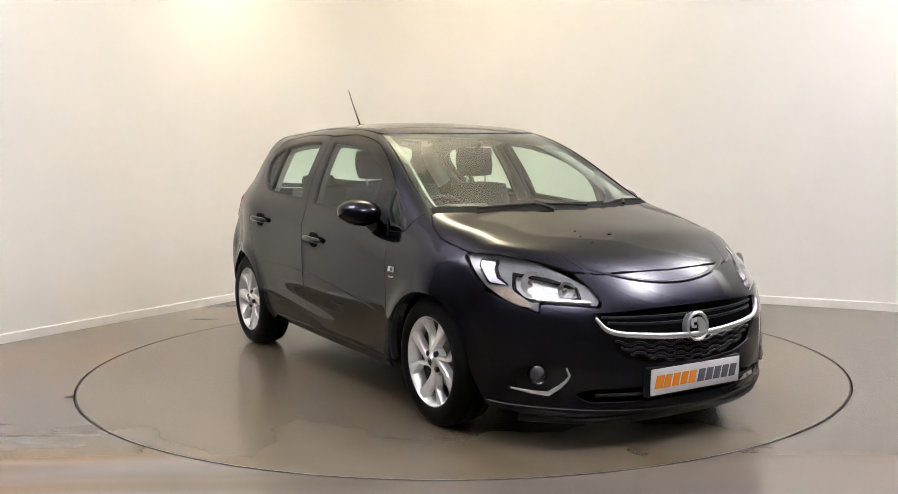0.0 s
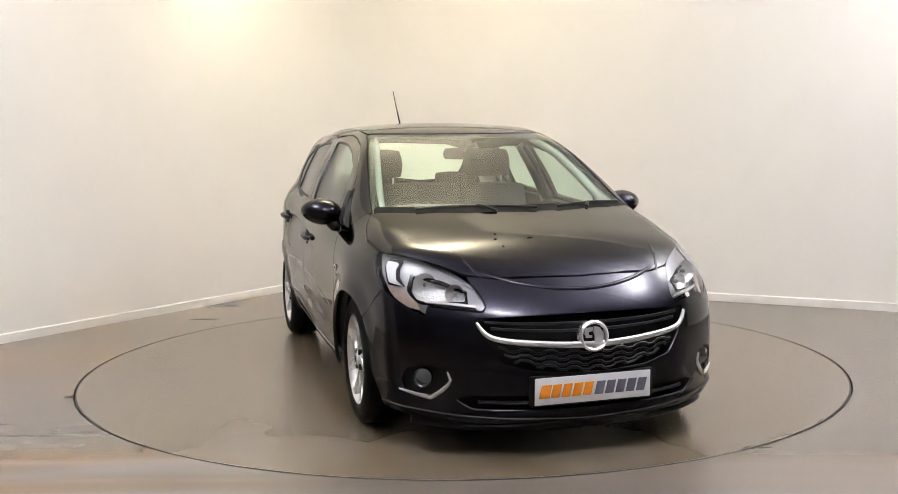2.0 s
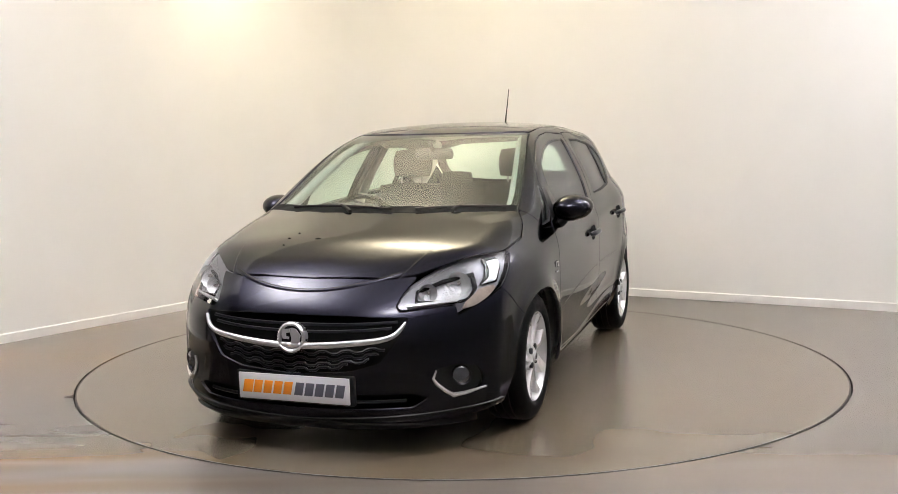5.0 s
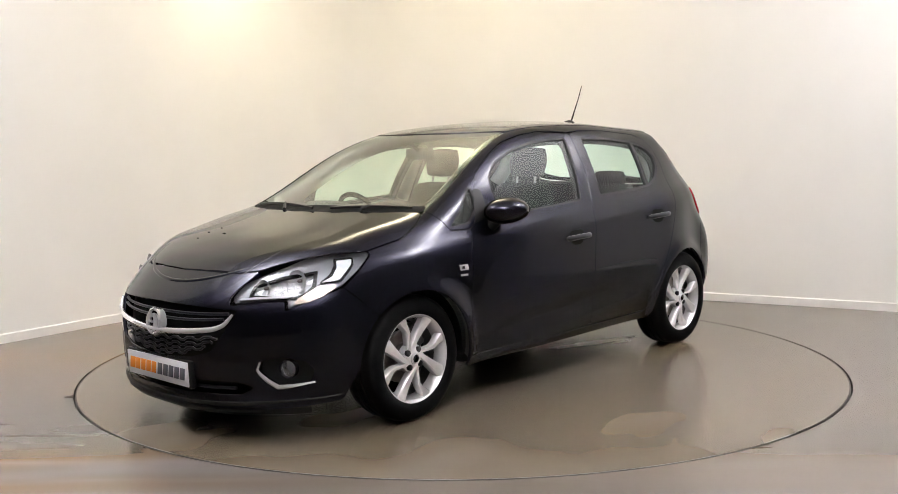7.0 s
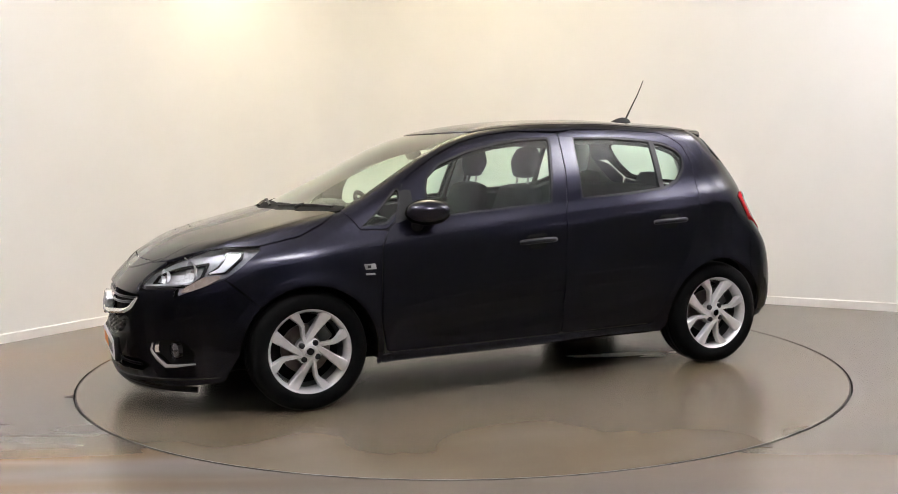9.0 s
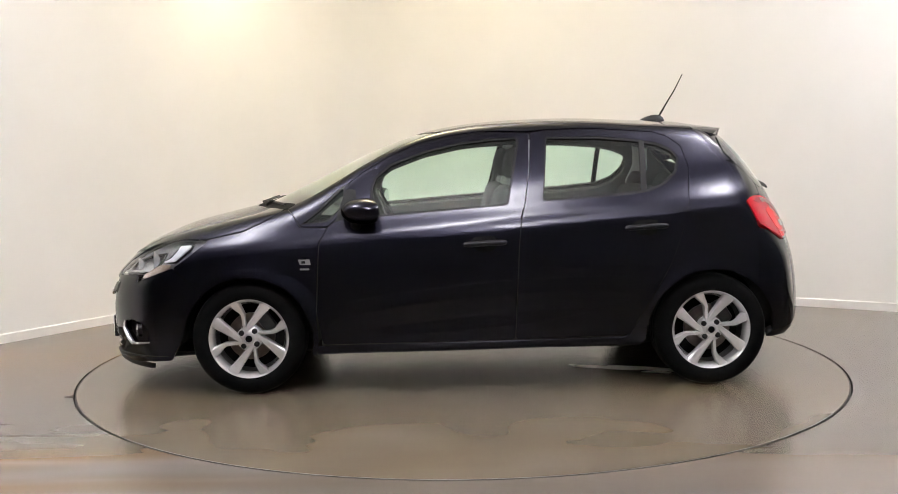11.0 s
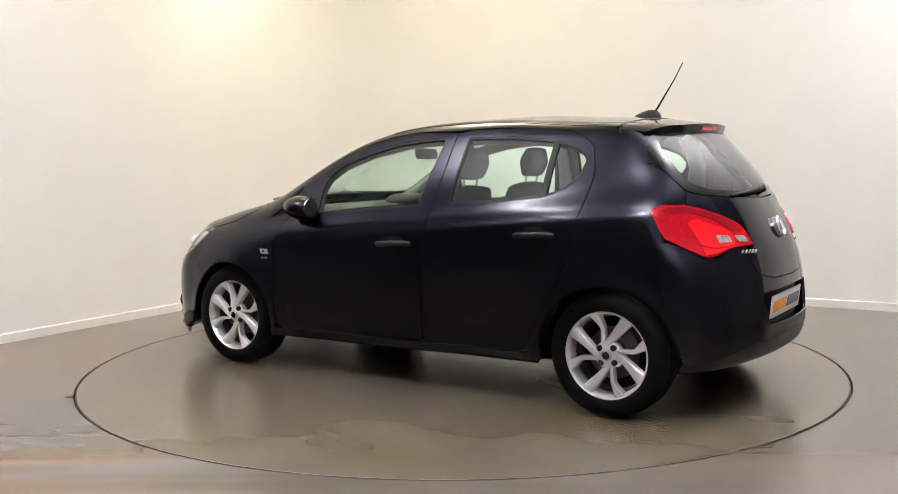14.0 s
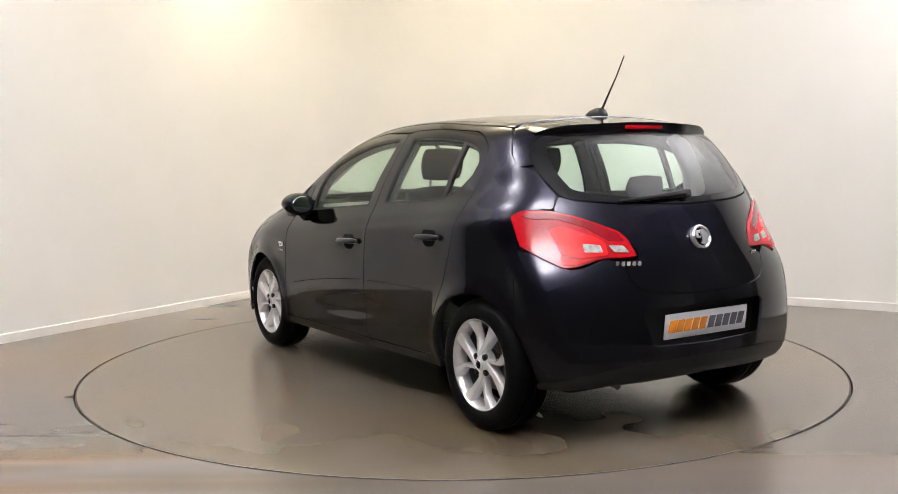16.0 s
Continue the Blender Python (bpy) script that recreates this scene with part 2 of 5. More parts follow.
# ---- the car's outer surface: a smooth closed form, x forward, y left, z up ----
def spline(xs, ys):
    """Natural cubic spline through the knots, straight beyond them."""
    xs, ys = np.array(xs, float), np.array(ys, float)
    n, h = len(xs), np.diff(xs)
    a, b = np.eye(n), np.zeros(n)
    for i in range(1, n - 1):
        a[i, i - 1:i + 2] = h[i - 1], 2 * (h[i - 1] + h[i]), h[i]
        b[i] = 6 * ((ys[i + 1] - ys[i]) / h[i] - (ys[i] - ys[i - 1]) / h[i - 1])
    m = np.linalg.solve(a, b)

    def f(x):
        x = np.asarray(x, float)
        c = np.clip(x, xs[0], xs[-1])
        i = np.clip(np.searchsorted(xs, c) - 1, 0, n - 2)
        u, v = xs[i + 1] - c, c - xs[i]
        y = (m[i] * u**3 + m[i + 1] * v**3) / (6 * h[i]) + (ys[i] / h[i] - m[i] * h[i] / 6) * u + (ys[i + 1] / h[i] - m[i + 1] * h[i] / 6) * v
        s0 = (ys[1] - ys[0]) / h[0] - h[0] * m[1] / 6
        s1 = (ys[-1] - ys[-2]) / h[-1] + h[-1] * m[-2] / 6
        return y + np.where(x < xs[0], (x - xs[0]) * s0, 0) + np.where(x > xs[-1], (x - xs[-1]) * s1, 0)
    return f


TOP = spline([-1.72, -1.517, -1.356, -1.03, -0.7, -0.363, -0.018, 0.336, 0.7, 1.0, 1.13, 1.26, 1.45, 1.65, 1.8, 1.9, 2.0],
             [1.385,1.424,1.453,1.474,1.489, 1.484, 1.458, 1.380, 1.225,1.078,1.022,.985,0.939,0.883,0.8189, 0.768, 0.70])
SWEEP = spline([-1.8, -0.2, 0.2, 0.6, 1.0, 1.25, 1.5, 2.0], [0.0, 0.0, 0.10, 0.28, 0.32, 0.16, 0.10, 0.08])
CROWN = spline([-1.8, -1.0, 0.0, 0.5, 1.1, 1.5, 2.0], [.14,0.131,0.0849,0.0488,.05,.09,.06])
SIDE = spline([-0.90, -0.80, -0.72, -0.65, -0.55, -0.40, -0.25, -0.14, -0.07, -0.03, 0.0, 0.143, 0.276, 0.383, 0.46],
              [0.77, 0.80, 0.832, 0.852, 0.864, 0.872, 0.871, 0.867, 0.857, 0.842, 0.826, 0.764, 0.694, 0.629, 0.572])
TAPER_LOW = spline([-2.0, -1.8, -1.6, -1.3, -0.9, 0.0, 0.9, 1.2, 1.5, 1.7, 2.0], [0.1026,0.0416,0.0492,0.0078,0,0,0,.006,0.0492,0.0575,0.1626])
TAPER_TOP = spline([-1.9, -1.6, -1.3, -1.0, -0.6, 0.0, 0.5, 0.9, 1.3], [0.165,0.0961,0.0476,0.0275,0,0,0,.012,.05])
NOSE = spline([0.05, 0.13, 0.2, 0.28, 0.36, 0.48, 0.56, 0.62, 0.68, 0.74, 0.85], [1.96, 2.02, 2.045, 2.057, 2.062, 2.062, 2.052, 2.03, 1.985, 1.93, 1.83])
TAIL = spline([0.1, 0.22, 0.30, 0.42, 0.54, 0.68, 0.80, 0.9, 0.98, 1.067, 1.151, 1.236, 1.321, 1.396, 1.5],
              [-1.88, -1.955, -1.99, -2.003, -1.995, -1.975, -1.945, -1.905, -1.868, -1.822, -1.762, -1.694, -1.613, -1.541, -1.44])
FLOOR = spline([-2.1, -1.6, -0.9, 0.0, 0.8, 1.5, 2.1], [0.29, 0.21, 0.205, 0.20, 0.195, 0.15, 0.12])
AXLES, CENTRE_Y = (1.174, -1.338), -0.055
WHEEL_R = 0.308


def smax(a, b, k):
    h = np.maximum(k - np.abs(a - b), 0) / k
    return np.maximum(a, b) + h * h * k * 0.25


def body(p):
    """Below zero inside the body."""
    x, y, z = p[..., 0], np.abs(p[..., 1]), p[..., 2]
    xc = np.clip(x, -2.05, 2.1)
    d = np.clip(z - (0.955 - 0.085 * xc), -0.95, 0.55)
    up = 1 / (1 + np.exp(-d / 0.035))
    half = SIDE(d) - TAPER_LOW(xc) * (1 - 0.5 * up) - TAPER_TOP(xc) * up
    half = half - 0.009 * (0.5 + 0.5 * np.tanh((d + 0.083) / 0.016)) * np.clip((0.35 - xc) / 0.6, 0, 1) * (1 - up)
    for ax in AXLES:
        r = np.hypot(x - ax, z - 0.30)
        half = half + 0.016 * np.exp(-((r - 0.345) / 0.055) ** 2) * (z > 0.0)
    half = half - 0.013 * np.exp(-((z - 0.41 + 0.08 * x) / 0.055) ** 2) * np.clip(1 - np.abs(x + 0.1) / 0.75, 0, 1)
    w = np.minimum(y, 0.95) ** 2
    top = (z - TOP(xc + SWEEP(xc) * w) + CROWN(xc) * w) * 0.93
    g = 3.2 * y**2.2
    nose = (x - NOSE(np.clip(z, 0.05, 0.9)) + 0.7588*y**2.9156) / np.sqrt(1 + 0.6 * g * g)
    q = 1.82 * y**1.6
    tail = (TAIL(np.clip(z, 0.1, 1.5)) + (0.5416 - 0.16 / (1 + np.exp((z - 0.80) / 0.05))) * y**2.4285 - x) / np.sqrt(1.15 + 0.6 * q * q)
    f = smax(top, y - half, 0.0621 + 0.035 / (1 + np.exp(-(xc - 0.9) / 0.08)))
    f = smax(f, nose, 0.075)
    f = smax(f, tail, 0.075)
    return smax(f, FLOOR(x) - z, 0.05)


def cast(start, way, off=0.0, reach=1.7, steps=36):
    """First crossing of the surface, off metres outside it, from each start along each way."""
    start, way = np.atleast_2d(np.asarray(start, float)), np.atleast_2d(np.asarray(way, float))
    lo, hi, found = np.zeros(len(start)), np.full(len(start), float(reach)), np.zeros(len(start), bool)
    before = np.zeros(len(start))
    for t in np.linspace(0, reach, steps)[1:]:
        inside = (body(start + way * t) < off) & ~found
        lo[inside], hi[inside] = before[inside], t
        found |= inside
        before[~found] = t
    for _ in range(13):
        mid = (lo + hi) / 2
        inside = body(start + way * mid[:, None]) < off
        hi, lo = np.where(inside, mid, hi), np.where(inside, lo, mid)
    return start + way * hi[:, None]


def normals(p):
    e = 2e-3
    g = np.stack([body(p + d) - body(p - d) for d in np.eye(3) * e], -1)
    return g / np.maximum(np.linalg.norm(g, axis=-1, keepdims=True), 1e-9)
# ---- panels cut out of that surface ----
from mathutils.geometry import delaunay_2d_cdt
AXIS_Z, AXIS_F, AXIS_R = 0.45, 0.95, -0.95


def spots(seeds):
    """Points of the surface from two of their coordinates: s (x, z) on the left side, t (x, y) from above, f and r (y, z) from ahead and behind."""
    start, way = [], []
    for k, u, v in seeds:
        start.append({"s": (u, 1.1, v), "t": (u, v, 1.7), "f": (2.4, u, v), "r": (-2.4, u, v)}[k])
        way.append({"s": (0, -1, 0), "t": (0, 0, -1), "f": (-1, 0, 0), "r": (1, 0, 0)}[k])
    return cast(start, way)


def mapping(kind, uv, off=0.0):
    """Parameters to surface points."""
    u, v = uv[:, 0], uv[:, 1]
    o, l = np.zeros_like(u), np.ones_like(u)
    if kind == "side":
        return cast(np.stack([u, 1.1 * l, v], -1), np.stack([o, -l, o], -1), off)
    if kind == "top":
        return cast(np.stack([u, v, 1.7 * l], -1), np.stack([o, o, -l], -1), off)
    if kind == "hoop":
        c, s = np.cos(v), np.sin(v)
        return cast(np.stack([u, 1.35 * c, AXIS_Z + 1.35 * s], -1), np.stack([o, -c, -s], -1), off)
    c, s = np.cos(u), np.sin(u)
    ax, sg = (AXIS_F, 1) if kind == "front" else (AXIS_R, -1)
    return cast(np.stack([ax + sg * 1.6 * c, 1.6 * s, v], -1), np.stack([-sg * c, -s, o], -1), off)


def inverse(kind, p):
    x, y, z = p
    if kind == "side":
        return x, z
    if kind == "top":
        return x, y
    if kind == "hoop":
        return x, math.atan2(z - AXIS_Z, y)
    return (math.atan2(y, x - AXIS_F), z) if kind == "front" else (math.atan2(y, AXIS_R - x), z)


def rounded(pts, r):
    """The closed outline with its corners rounded off over about r metres."""
    out, n = [], len(pts)
    for i in range(n):
        a, b, c = np.array(pts[i - 1]), np.array(pts[i]), np.array(pts[(i + 1) % n])
        la, lc = np.linalg.norm(a - b), np.linalg.norm(c - b)
        if r <= 0 or min(la, lc) < 1e-6:
            out.append(b)
            continue
        p, q = b + (a - b) / la * min(r, la * 0.48), b + (c - b) / lc * min(r, lc * 0.48)
        for u in (0, 0.25, 0.5, 0.75, 1):
            out.append(p * (1 - u) ** 2 + b * 2 * u * (1 - u) + q * u * u)
    return np.array(out)


def resample(loop, step):
    out = []
    for a, b in zip(loop, np.roll(loop, -1, 0)):
        k = max(1, int(np.ceil(np.linalg.norm(b - a) / step)))
        out += [a + (b - a) * i / k for i in range(k)]
    keep = [p for i, p in enumerate(out) if np.linalg.norm(p - out[i - 1]) > 1e-4]
    return np.array(keep)


def in_loops(p, loops):
    hit = np.zeros(len(p), bool)
    for lp in loops:
        a, b = lp, np.roll(lp, -1, 0)
        for (ax, ay), (bx, by) in zip(a, b):
            if ay != by:
                c = ((ay > p[:, 1]) != (by > p[:, 1])) & (p[:, 0] < (bx - ax) * (p[:, 1] - ay) / (by - ay) + ax)
                hit ^= c
    return hit


def both(seeds):
    """A half outline, from the middle line out to the left and back, completed to the right."""
    return seeds, True


def panel(name, kind, loops, mat, step=0.03, off=0.0, rim=0.014, radius=0.02, fine=0.02):
    """The mesh of a panel: an outer loop of seeds and its holes, cut from the surface off metres outside it, with its edges folded in by rim."""
    flat = []
    for lp in loops:
        mirror = isinstance(lp, tuple)
        pts = [inverse(kind, q) for q in spots(lp[0] if mirror else lp)]
        if mirror:
            k = 1 if kind in ("top",) else 0
            flip = (lambda q: (q[0], -q[1])) if kind == "top" else (lambda q: (q[0], math.pi - q[1])) if kind == "hoop" else (lambda q: (-q[0], q[1]))
            pts = pts + [flip(q) for q in pts[::-1]]
            pts = [p for i, p in enumerate(pts) if np.linalg.norm(np.array(p) - np.array(pts[i - 1])) > 1e-3]
        flat.append(resample(rounded(pts, radius), fine))
    lo, hi = flat[0].min(0), flat[0].max(0)
    gu, gv = np.meshgrid(np.arange(lo[0] + step / 2, hi[0], step), np.arange(lo[1] + step / 2, hi[1], step))
    g = np.stack([gu.ravel(), gv.ravel()], -1)
    g = g[in_loops(g, flat)]
    rimpts = np.concatenate(flat)
    if len(g):
        near = np.array([np.min(np.sum((rimpts - q) ** 2, 1)) for q in g])
        g = g[near > (step * 0.45) ** 2]
    pts = np.concatenate([rimpts, g]) if len(g) else rimpts
    edges, k = [], 0
    for lp in flat:
        n = len(lp)
        edges += [(k + i, k + (i + 1) % n) for i in range(n)]
        k += n
    res = delaunay_2d_cdt([Vector(p) for p in pts], edges, [], 0, 1e-6)
    uv, tris = np.array([tuple(v) for v in res[0]]), np.array([f for f in res[2] if len(f) == 3])
    tris = tris[in_loops(uv[tris].mean(1), flat)]
    p = mapping(kind, uv, off)
    nr = normals(p)
    a, b, c = p[tris[:, 0]], p[tris[:, 1]], p[tris[:, 2]]
    wrong = np.sum(np.cross(b - a, c - a) * nr[tris[:, 0]], -1) < 0
    tris[wrong] = tris[wrong][:, ::-1]
    verts, faces, vn = list(p), [tuple(int(i) for i in t) for t in tris], list(nr)
    if rim:
        seen = {}
        for t in faces:
            for i in range(3):
                e = (t[i], t[(i + 1) % 3])
                seen[e] = 1
        for (i, j) in [e for e in seen if (e[1], e[0]) not in seen]:
            k = len(verts)
            d = p[j] - p[i]
            out = np.cross(d, nr[i])
            out = out / (np.linalg.norm(out) + 1e-9)
            verts += [p[i], p[j], p[j] - nr[j] * rim, p[i] - nr[i] * rim]
            vn += [(nr[i] + out) * 0.7071, (nr[j] + out) * 0.7071, out, out]
            faces.append((k + 1, k, k + 3, k + 2))
    return mesh_of(name, verts, faces, mat, True, vn)


def mirrored(me):
    """The same mesh on the car's other side."""
    out = me.copy()
    n = len(out.vertices)
    co = np.empty(n * 3)
    out.vertices.foreach_get("co", co)
    co = co.reshape(-1, 3)
    k = len(me.loops)
    cn = np.empty(k * 3)
    me.corner_normals.foreach_get("vector", cn)
    vi = np.empty(k, int)
    me.loops.foreach_get("vertex_index", vi)
    vn = np.zeros((n, 3))
    vn[vi] = cn.reshape(-1, 3)
    co[:, 1] *= -1
    vn[:, 1] *= -1
    faces = [tuple(reversed(q.vertices)) for q in me.polygons]
    return mesh_of(me.name, co, faces, me.materials[0], True, vn)


def arch(ax, a0, a1, rx=0.36, rz=0.345, n=13, cz=0.30):
    """Points of a wheel arch between two angles, as side seeds."""
    return [("s", ax + rx * math.cos(radians(a0 + (a1 - a0) * i / (n - 1))), cz + rz * math.sin(radians(a0 + (a1 - a0) * i / (n - 1)))) for i in range(n)]


def s_(*xz):
    return [("s", x, z) for x, z in xz]


def t_(*xy):
    return [("t", x, y) for x, y in xy]


def f_(*yz):
    return [("f", y, z) for y, z in yz]


def r_(*yz):
    return [("r", y, z) for y, z in yz]
# ---- car materials ----
def car_paint():
    """Near-black purple-grey metallic under a clear coat, with a faint flake."""
    m = material("anthracite_paint", (0.010, 0.009, 0.012), 0.34, metal=1.0, coat=1.0, coat_rough=0.07)
    nt, b = m.node_tree, m.node_tree.nodes["Principled BSDF"]
    b.inputs["Coat IOR"].default_value = 1.28
    b.inputs["Specular Tint"].default_value = (0.04, 0.037, 0.055, 1)
    co, n = nt.nodes.new("ShaderNodeTexCoord"), nt.nodes.new("ShaderNodeTexNoise")
    n.inputs["Scale"].default_value, n.inputs["Detail"].default_value = 900, 2
    nt.links.new(co.outputs["Object"], n.inputs["Vector"])
    r = nt.nodes.new("ShaderNodeValToRGB")
    r.color_ramp.elements[0].position, r.color_ramp.elements[1].position = 0.42, 0.66
    r.color_ramp.elements[0].color, r.color_ramp.elements[1].color = (0.0026, 0.0026, 0.0040, 1), (0.0325, 0.0318, 0.052, 1)
    nt.links.new(n.outputs[0], r.inputs[0])
    nt.links.new(r.outputs[0], b.inputs["Base Color"])
    return m


def pane(name, tint, ior=1.5):
    m = bpy.data.materials.new(name)
    m.use_nodes = True
    nt = m.node_tree
    nt.nodes.clear()
    o, mx = nt.nodes.new("ShaderNodeOutputMaterial"), nt.nodes.new("ShaderNodeMixShader")
    tr, gl = nt.nodes.new("ShaderNodeBsdfTransparent"), nt.nodes.new("ShaderNodeBsdfGlossy")
    lw, pw, ad = nt.nodes.new("ShaderNodeLayerWeight"), nt.nodes.new("ShaderNodeMath"), nt.nodes.new("ShaderNodeMath")
    tr.inputs[0].default_value = (*tint, 1)
    gl.inputs["Roughness"].default_value = 0.28
    lw.inputs[0].default_value = 0.5
    pw.operation, ad.operation = "POWER", "MULTIPLY_ADD"
    pw.inputs[1].default_value = 4.6
    low = ((ior - 1) / (ior + 1)) ** 2 * 1.2
    ad.inputs[1].default_value, ad.inputs[2].default_value = 1 - low, low
    nt.links.new(lw.outputs["Facing"], pw.inputs[0])
    nt.links.new(pw.outputs[0], ad.inputs[0])
    nt.links.new(ad.outputs[0], mx.inputs[0])
    nt.links.new(tr.outputs[0], mx.inputs[1])
    nt.links.new(gl.outputs[0], mx.inputs[2])
    nt.links.new(mx.outputs[0], o.inputs[0])
    return m


M_PAINT = car_paint()
M_GLASS = pane("tinted_glass", (0.80, 0.94, 0.88), 1.42)
M_SCREEN = pane("windscreen_glass", (0.82, 0.93, 0.84), 1.32)
M_CLEAR = pane("clear_lens", (0.93, 0.94, 0.95), 1.2)
M_BLACK = material("black_plastic", (0.006, 0.006, 0.007), 0.45, spec=0.25, vary=0.15, scale=30)
M_GLOSSBLACK = material("gloss_black", (0.006, 0.006, 0.007), 0.10, spec=0.22)
M_HANDLE = material("handle_paint", (0.010, 0.0095, 0.013), 0.30, spec=0.25, vary=0.1, scale=40)
M_MATT = material("underbody_black", (0.006, 0.006, 0.006), 0.85, spec=0.1, vary=0.3, scale=14)
M_RUBBER = material("tyre_rubber", (0.0035, 0.0035, 0.0036), 0.6, spec=0.06, vary=0.2, scale=25, bump=0.15, bump_scale=160)
M_ALLOY = material("silver_alloy", (0.80, 0.79, 0.80), 0.26, metal=0.55, coat=0.4, vary=0.06, scale=18)
M_ALLOYIN = material("alloy_barrel", (0.07, 0.07, 0.07), 0.45, metal=0.7, vary=0.2, scale=14)
M_DISCBRAKE = material("brake_steel", (0.14, 0.12, 0.11), 0.4, metal=0.9, vary=0.25, scale=20)
M_CHROME = material("chrome", (0.88, 0.88, 0.90), 0.12, metal=0.72)
M_SLAT = material("grille_plastic", (0.014, 0.014, 0.017), 0.32, spec=0.35, vary=0.1, scale=40)
M_MIRROR = material("mirror_silver", (0.55, 0.60, 0.58), 0.02, metal=1.0)
M_SATIN = material("satin_silver", (0.72, 0.72, 0.74), 0.25, metal=0.6)
M_REFLECT = material("lamp_reflector", (0.90, 0.90, 0.92), 0.22, metal=0.6, bump=0.35, bump_scale=70)
M_LAMPGREY = material("lamp_bezel_grey", (0.16, 0.16, 0.175), 0.34, metal=0.7, vary=0.08, scale=30)
M_STRIP = material("white_light_strip", (0.80, 0.81, 0.84), 0.3, metal=0.2, vary=0.06, scale=60)
M_FACET = material("faceted_reflector", (0.70, 0.70, 0.73), 0.2, metal=0.6, bump=0.8, bump_scale=60)
M_AMBER = material("amber_reflector", (0.42, 0.34, 0.29), 0.22, metal=0.5, vary=0.2, scale=50)
M_RED = material("red_lens", (0.33, 0.004, 0.010), 0.16, spec=0.3, vary=0.12, scale=60)
M_REDDEEP = material("deep_red_lens", (0.20, 0.003, 0.010), 0.14, spec=0.35, vary=0.1, scale=40)
M_REDBRIGHT = material("bright_red_lens", (0.58, 0.008, 0.012), 0.2, spec=0.25, bump=0.1, bump_scale=220)
M_CLEARLENS = material("ribbed_clear_lens", (0.34, 0.30, 0.29), 0.2, metal=0.5, vary=0.35, scale=45, bump=0.4, bump_scale=150)
M_FOGLENS = material("fog_lens_glass", (0.10, 0.10, 0.11), 0.06, metal=0.6, coat=1.0)
M_PLATE = material("white_plate", (0.80, 0.80, 0.84), 0.35, vary=0.02, scale=30)
M_ORANGE = material("orange_print", (0.85, 0.28, 0.02), 0.4, vary=0.1, scale=20)
M_GREYPRINT = material("grey_print", (0.10, 0.10, 0.13), 0.4, vary=0.1, scale=20)
M_CLOTH = material("seat_cloth", (0.020, 0.020, 0.022), 0.85, vary=0.25, scale=60)
M_TRIM = material("cabin_trim", (0.030, 0.030, 0.032), 0.6, vary=0.15, scale=40)
M_LINING = material("headlining", (0.42, 0.41, 0.39), 0.9, vary=0.05, scale=40)
M_PILLAR = material("pillar_trim", (0.36, 0.36, 0.35), 0.6, vary=0.05, scale=30)

car = new("hatchback_car")
tagged(car, "dark anthracite five-door hatchback parked on the turntable", "car")


def pair(name, me, label=""):
    """A left part and its twin on the right."""
    return part(name, me, car, label), part(name, mirrored(me), car, label)


# ---- doors, fenders, side panels ----
B_GAP = [(-0.276, 0.61), (-0.285, 0.79), (-0.300, 0.95), (-0.320, 1.0), (-0.350, 1.18), (-0.368, 1.392)]
DOOR_TOP = [(-0.09, 1.402), (0.08, 1.380), (0.24, 1.343), (0.40, 1.274), (0.55, 1.187), (0.628, 1.128)]
FRONT_DOOR = [(0.618, 1.0), (0.735, 0.903), (0.78, 0.82), (0.79, 0.66), (0.80, 0.44), (0.77, 0.272), (-0.262, 0.277)] + B_GAP + DOOR_TOP
FRONT_WIN = [(0.505, 0.950), (0.508, 1.10), (0.485, 1.165), (0.40, 1.235), (0.215, 1.303), (0.02, 1.347), (-0.13, 1.364), (-0.300, 1.372), (-0.311, 1.345), (-0.234, 1.004)]
REAR_TOP = [(-0.46, 1.408), (-0.74, 1.410), (-1.05, 1.388), (-1.13, 1.362), (-1.200, 1.31), (-1.232, 1.19), (-1.208, 1.02), (-1.163, 0.84), (-1.106, 0.68), (-1.030, 0.55), (-0.945, 0.40), (-0.885, 0.285)]
REAR_DOOR = [(-0.269, 0.277)] + [(x - 0.007, z) for x, z in B_GAP] + REAR_TOP
REAR_WIN = [(-0.418, 1.023), (-0.456, 1.370), (-0.74, 1.370), (-0.95, 1.352), (-1.075, 1.328), (-1.150, 1.295), (-1.187, 1.245), (-1.168, 1.174), (-1.100, 1.105), (-0.99, 1.062), (-0.75, 1.038)]
QUARTER = [(0.885, 0.917), (0.795, 0.992), (0.669, 1.112), (0.645, 1.112), (0.645, 1.01), (0.735, 0.93)]
WS_EDGE = [(0.962, 0.70), (0.80, 0.676), (0.6, 0.638), (0.4, 0.598), (0.24, 0.563), (0.14, 0.545)]
DITCH = [(-0.08, 0.543), (-0.4, 0.553), (-0.72, 0.567), (-1.03, 0.583), (-1.285, 0.59)]


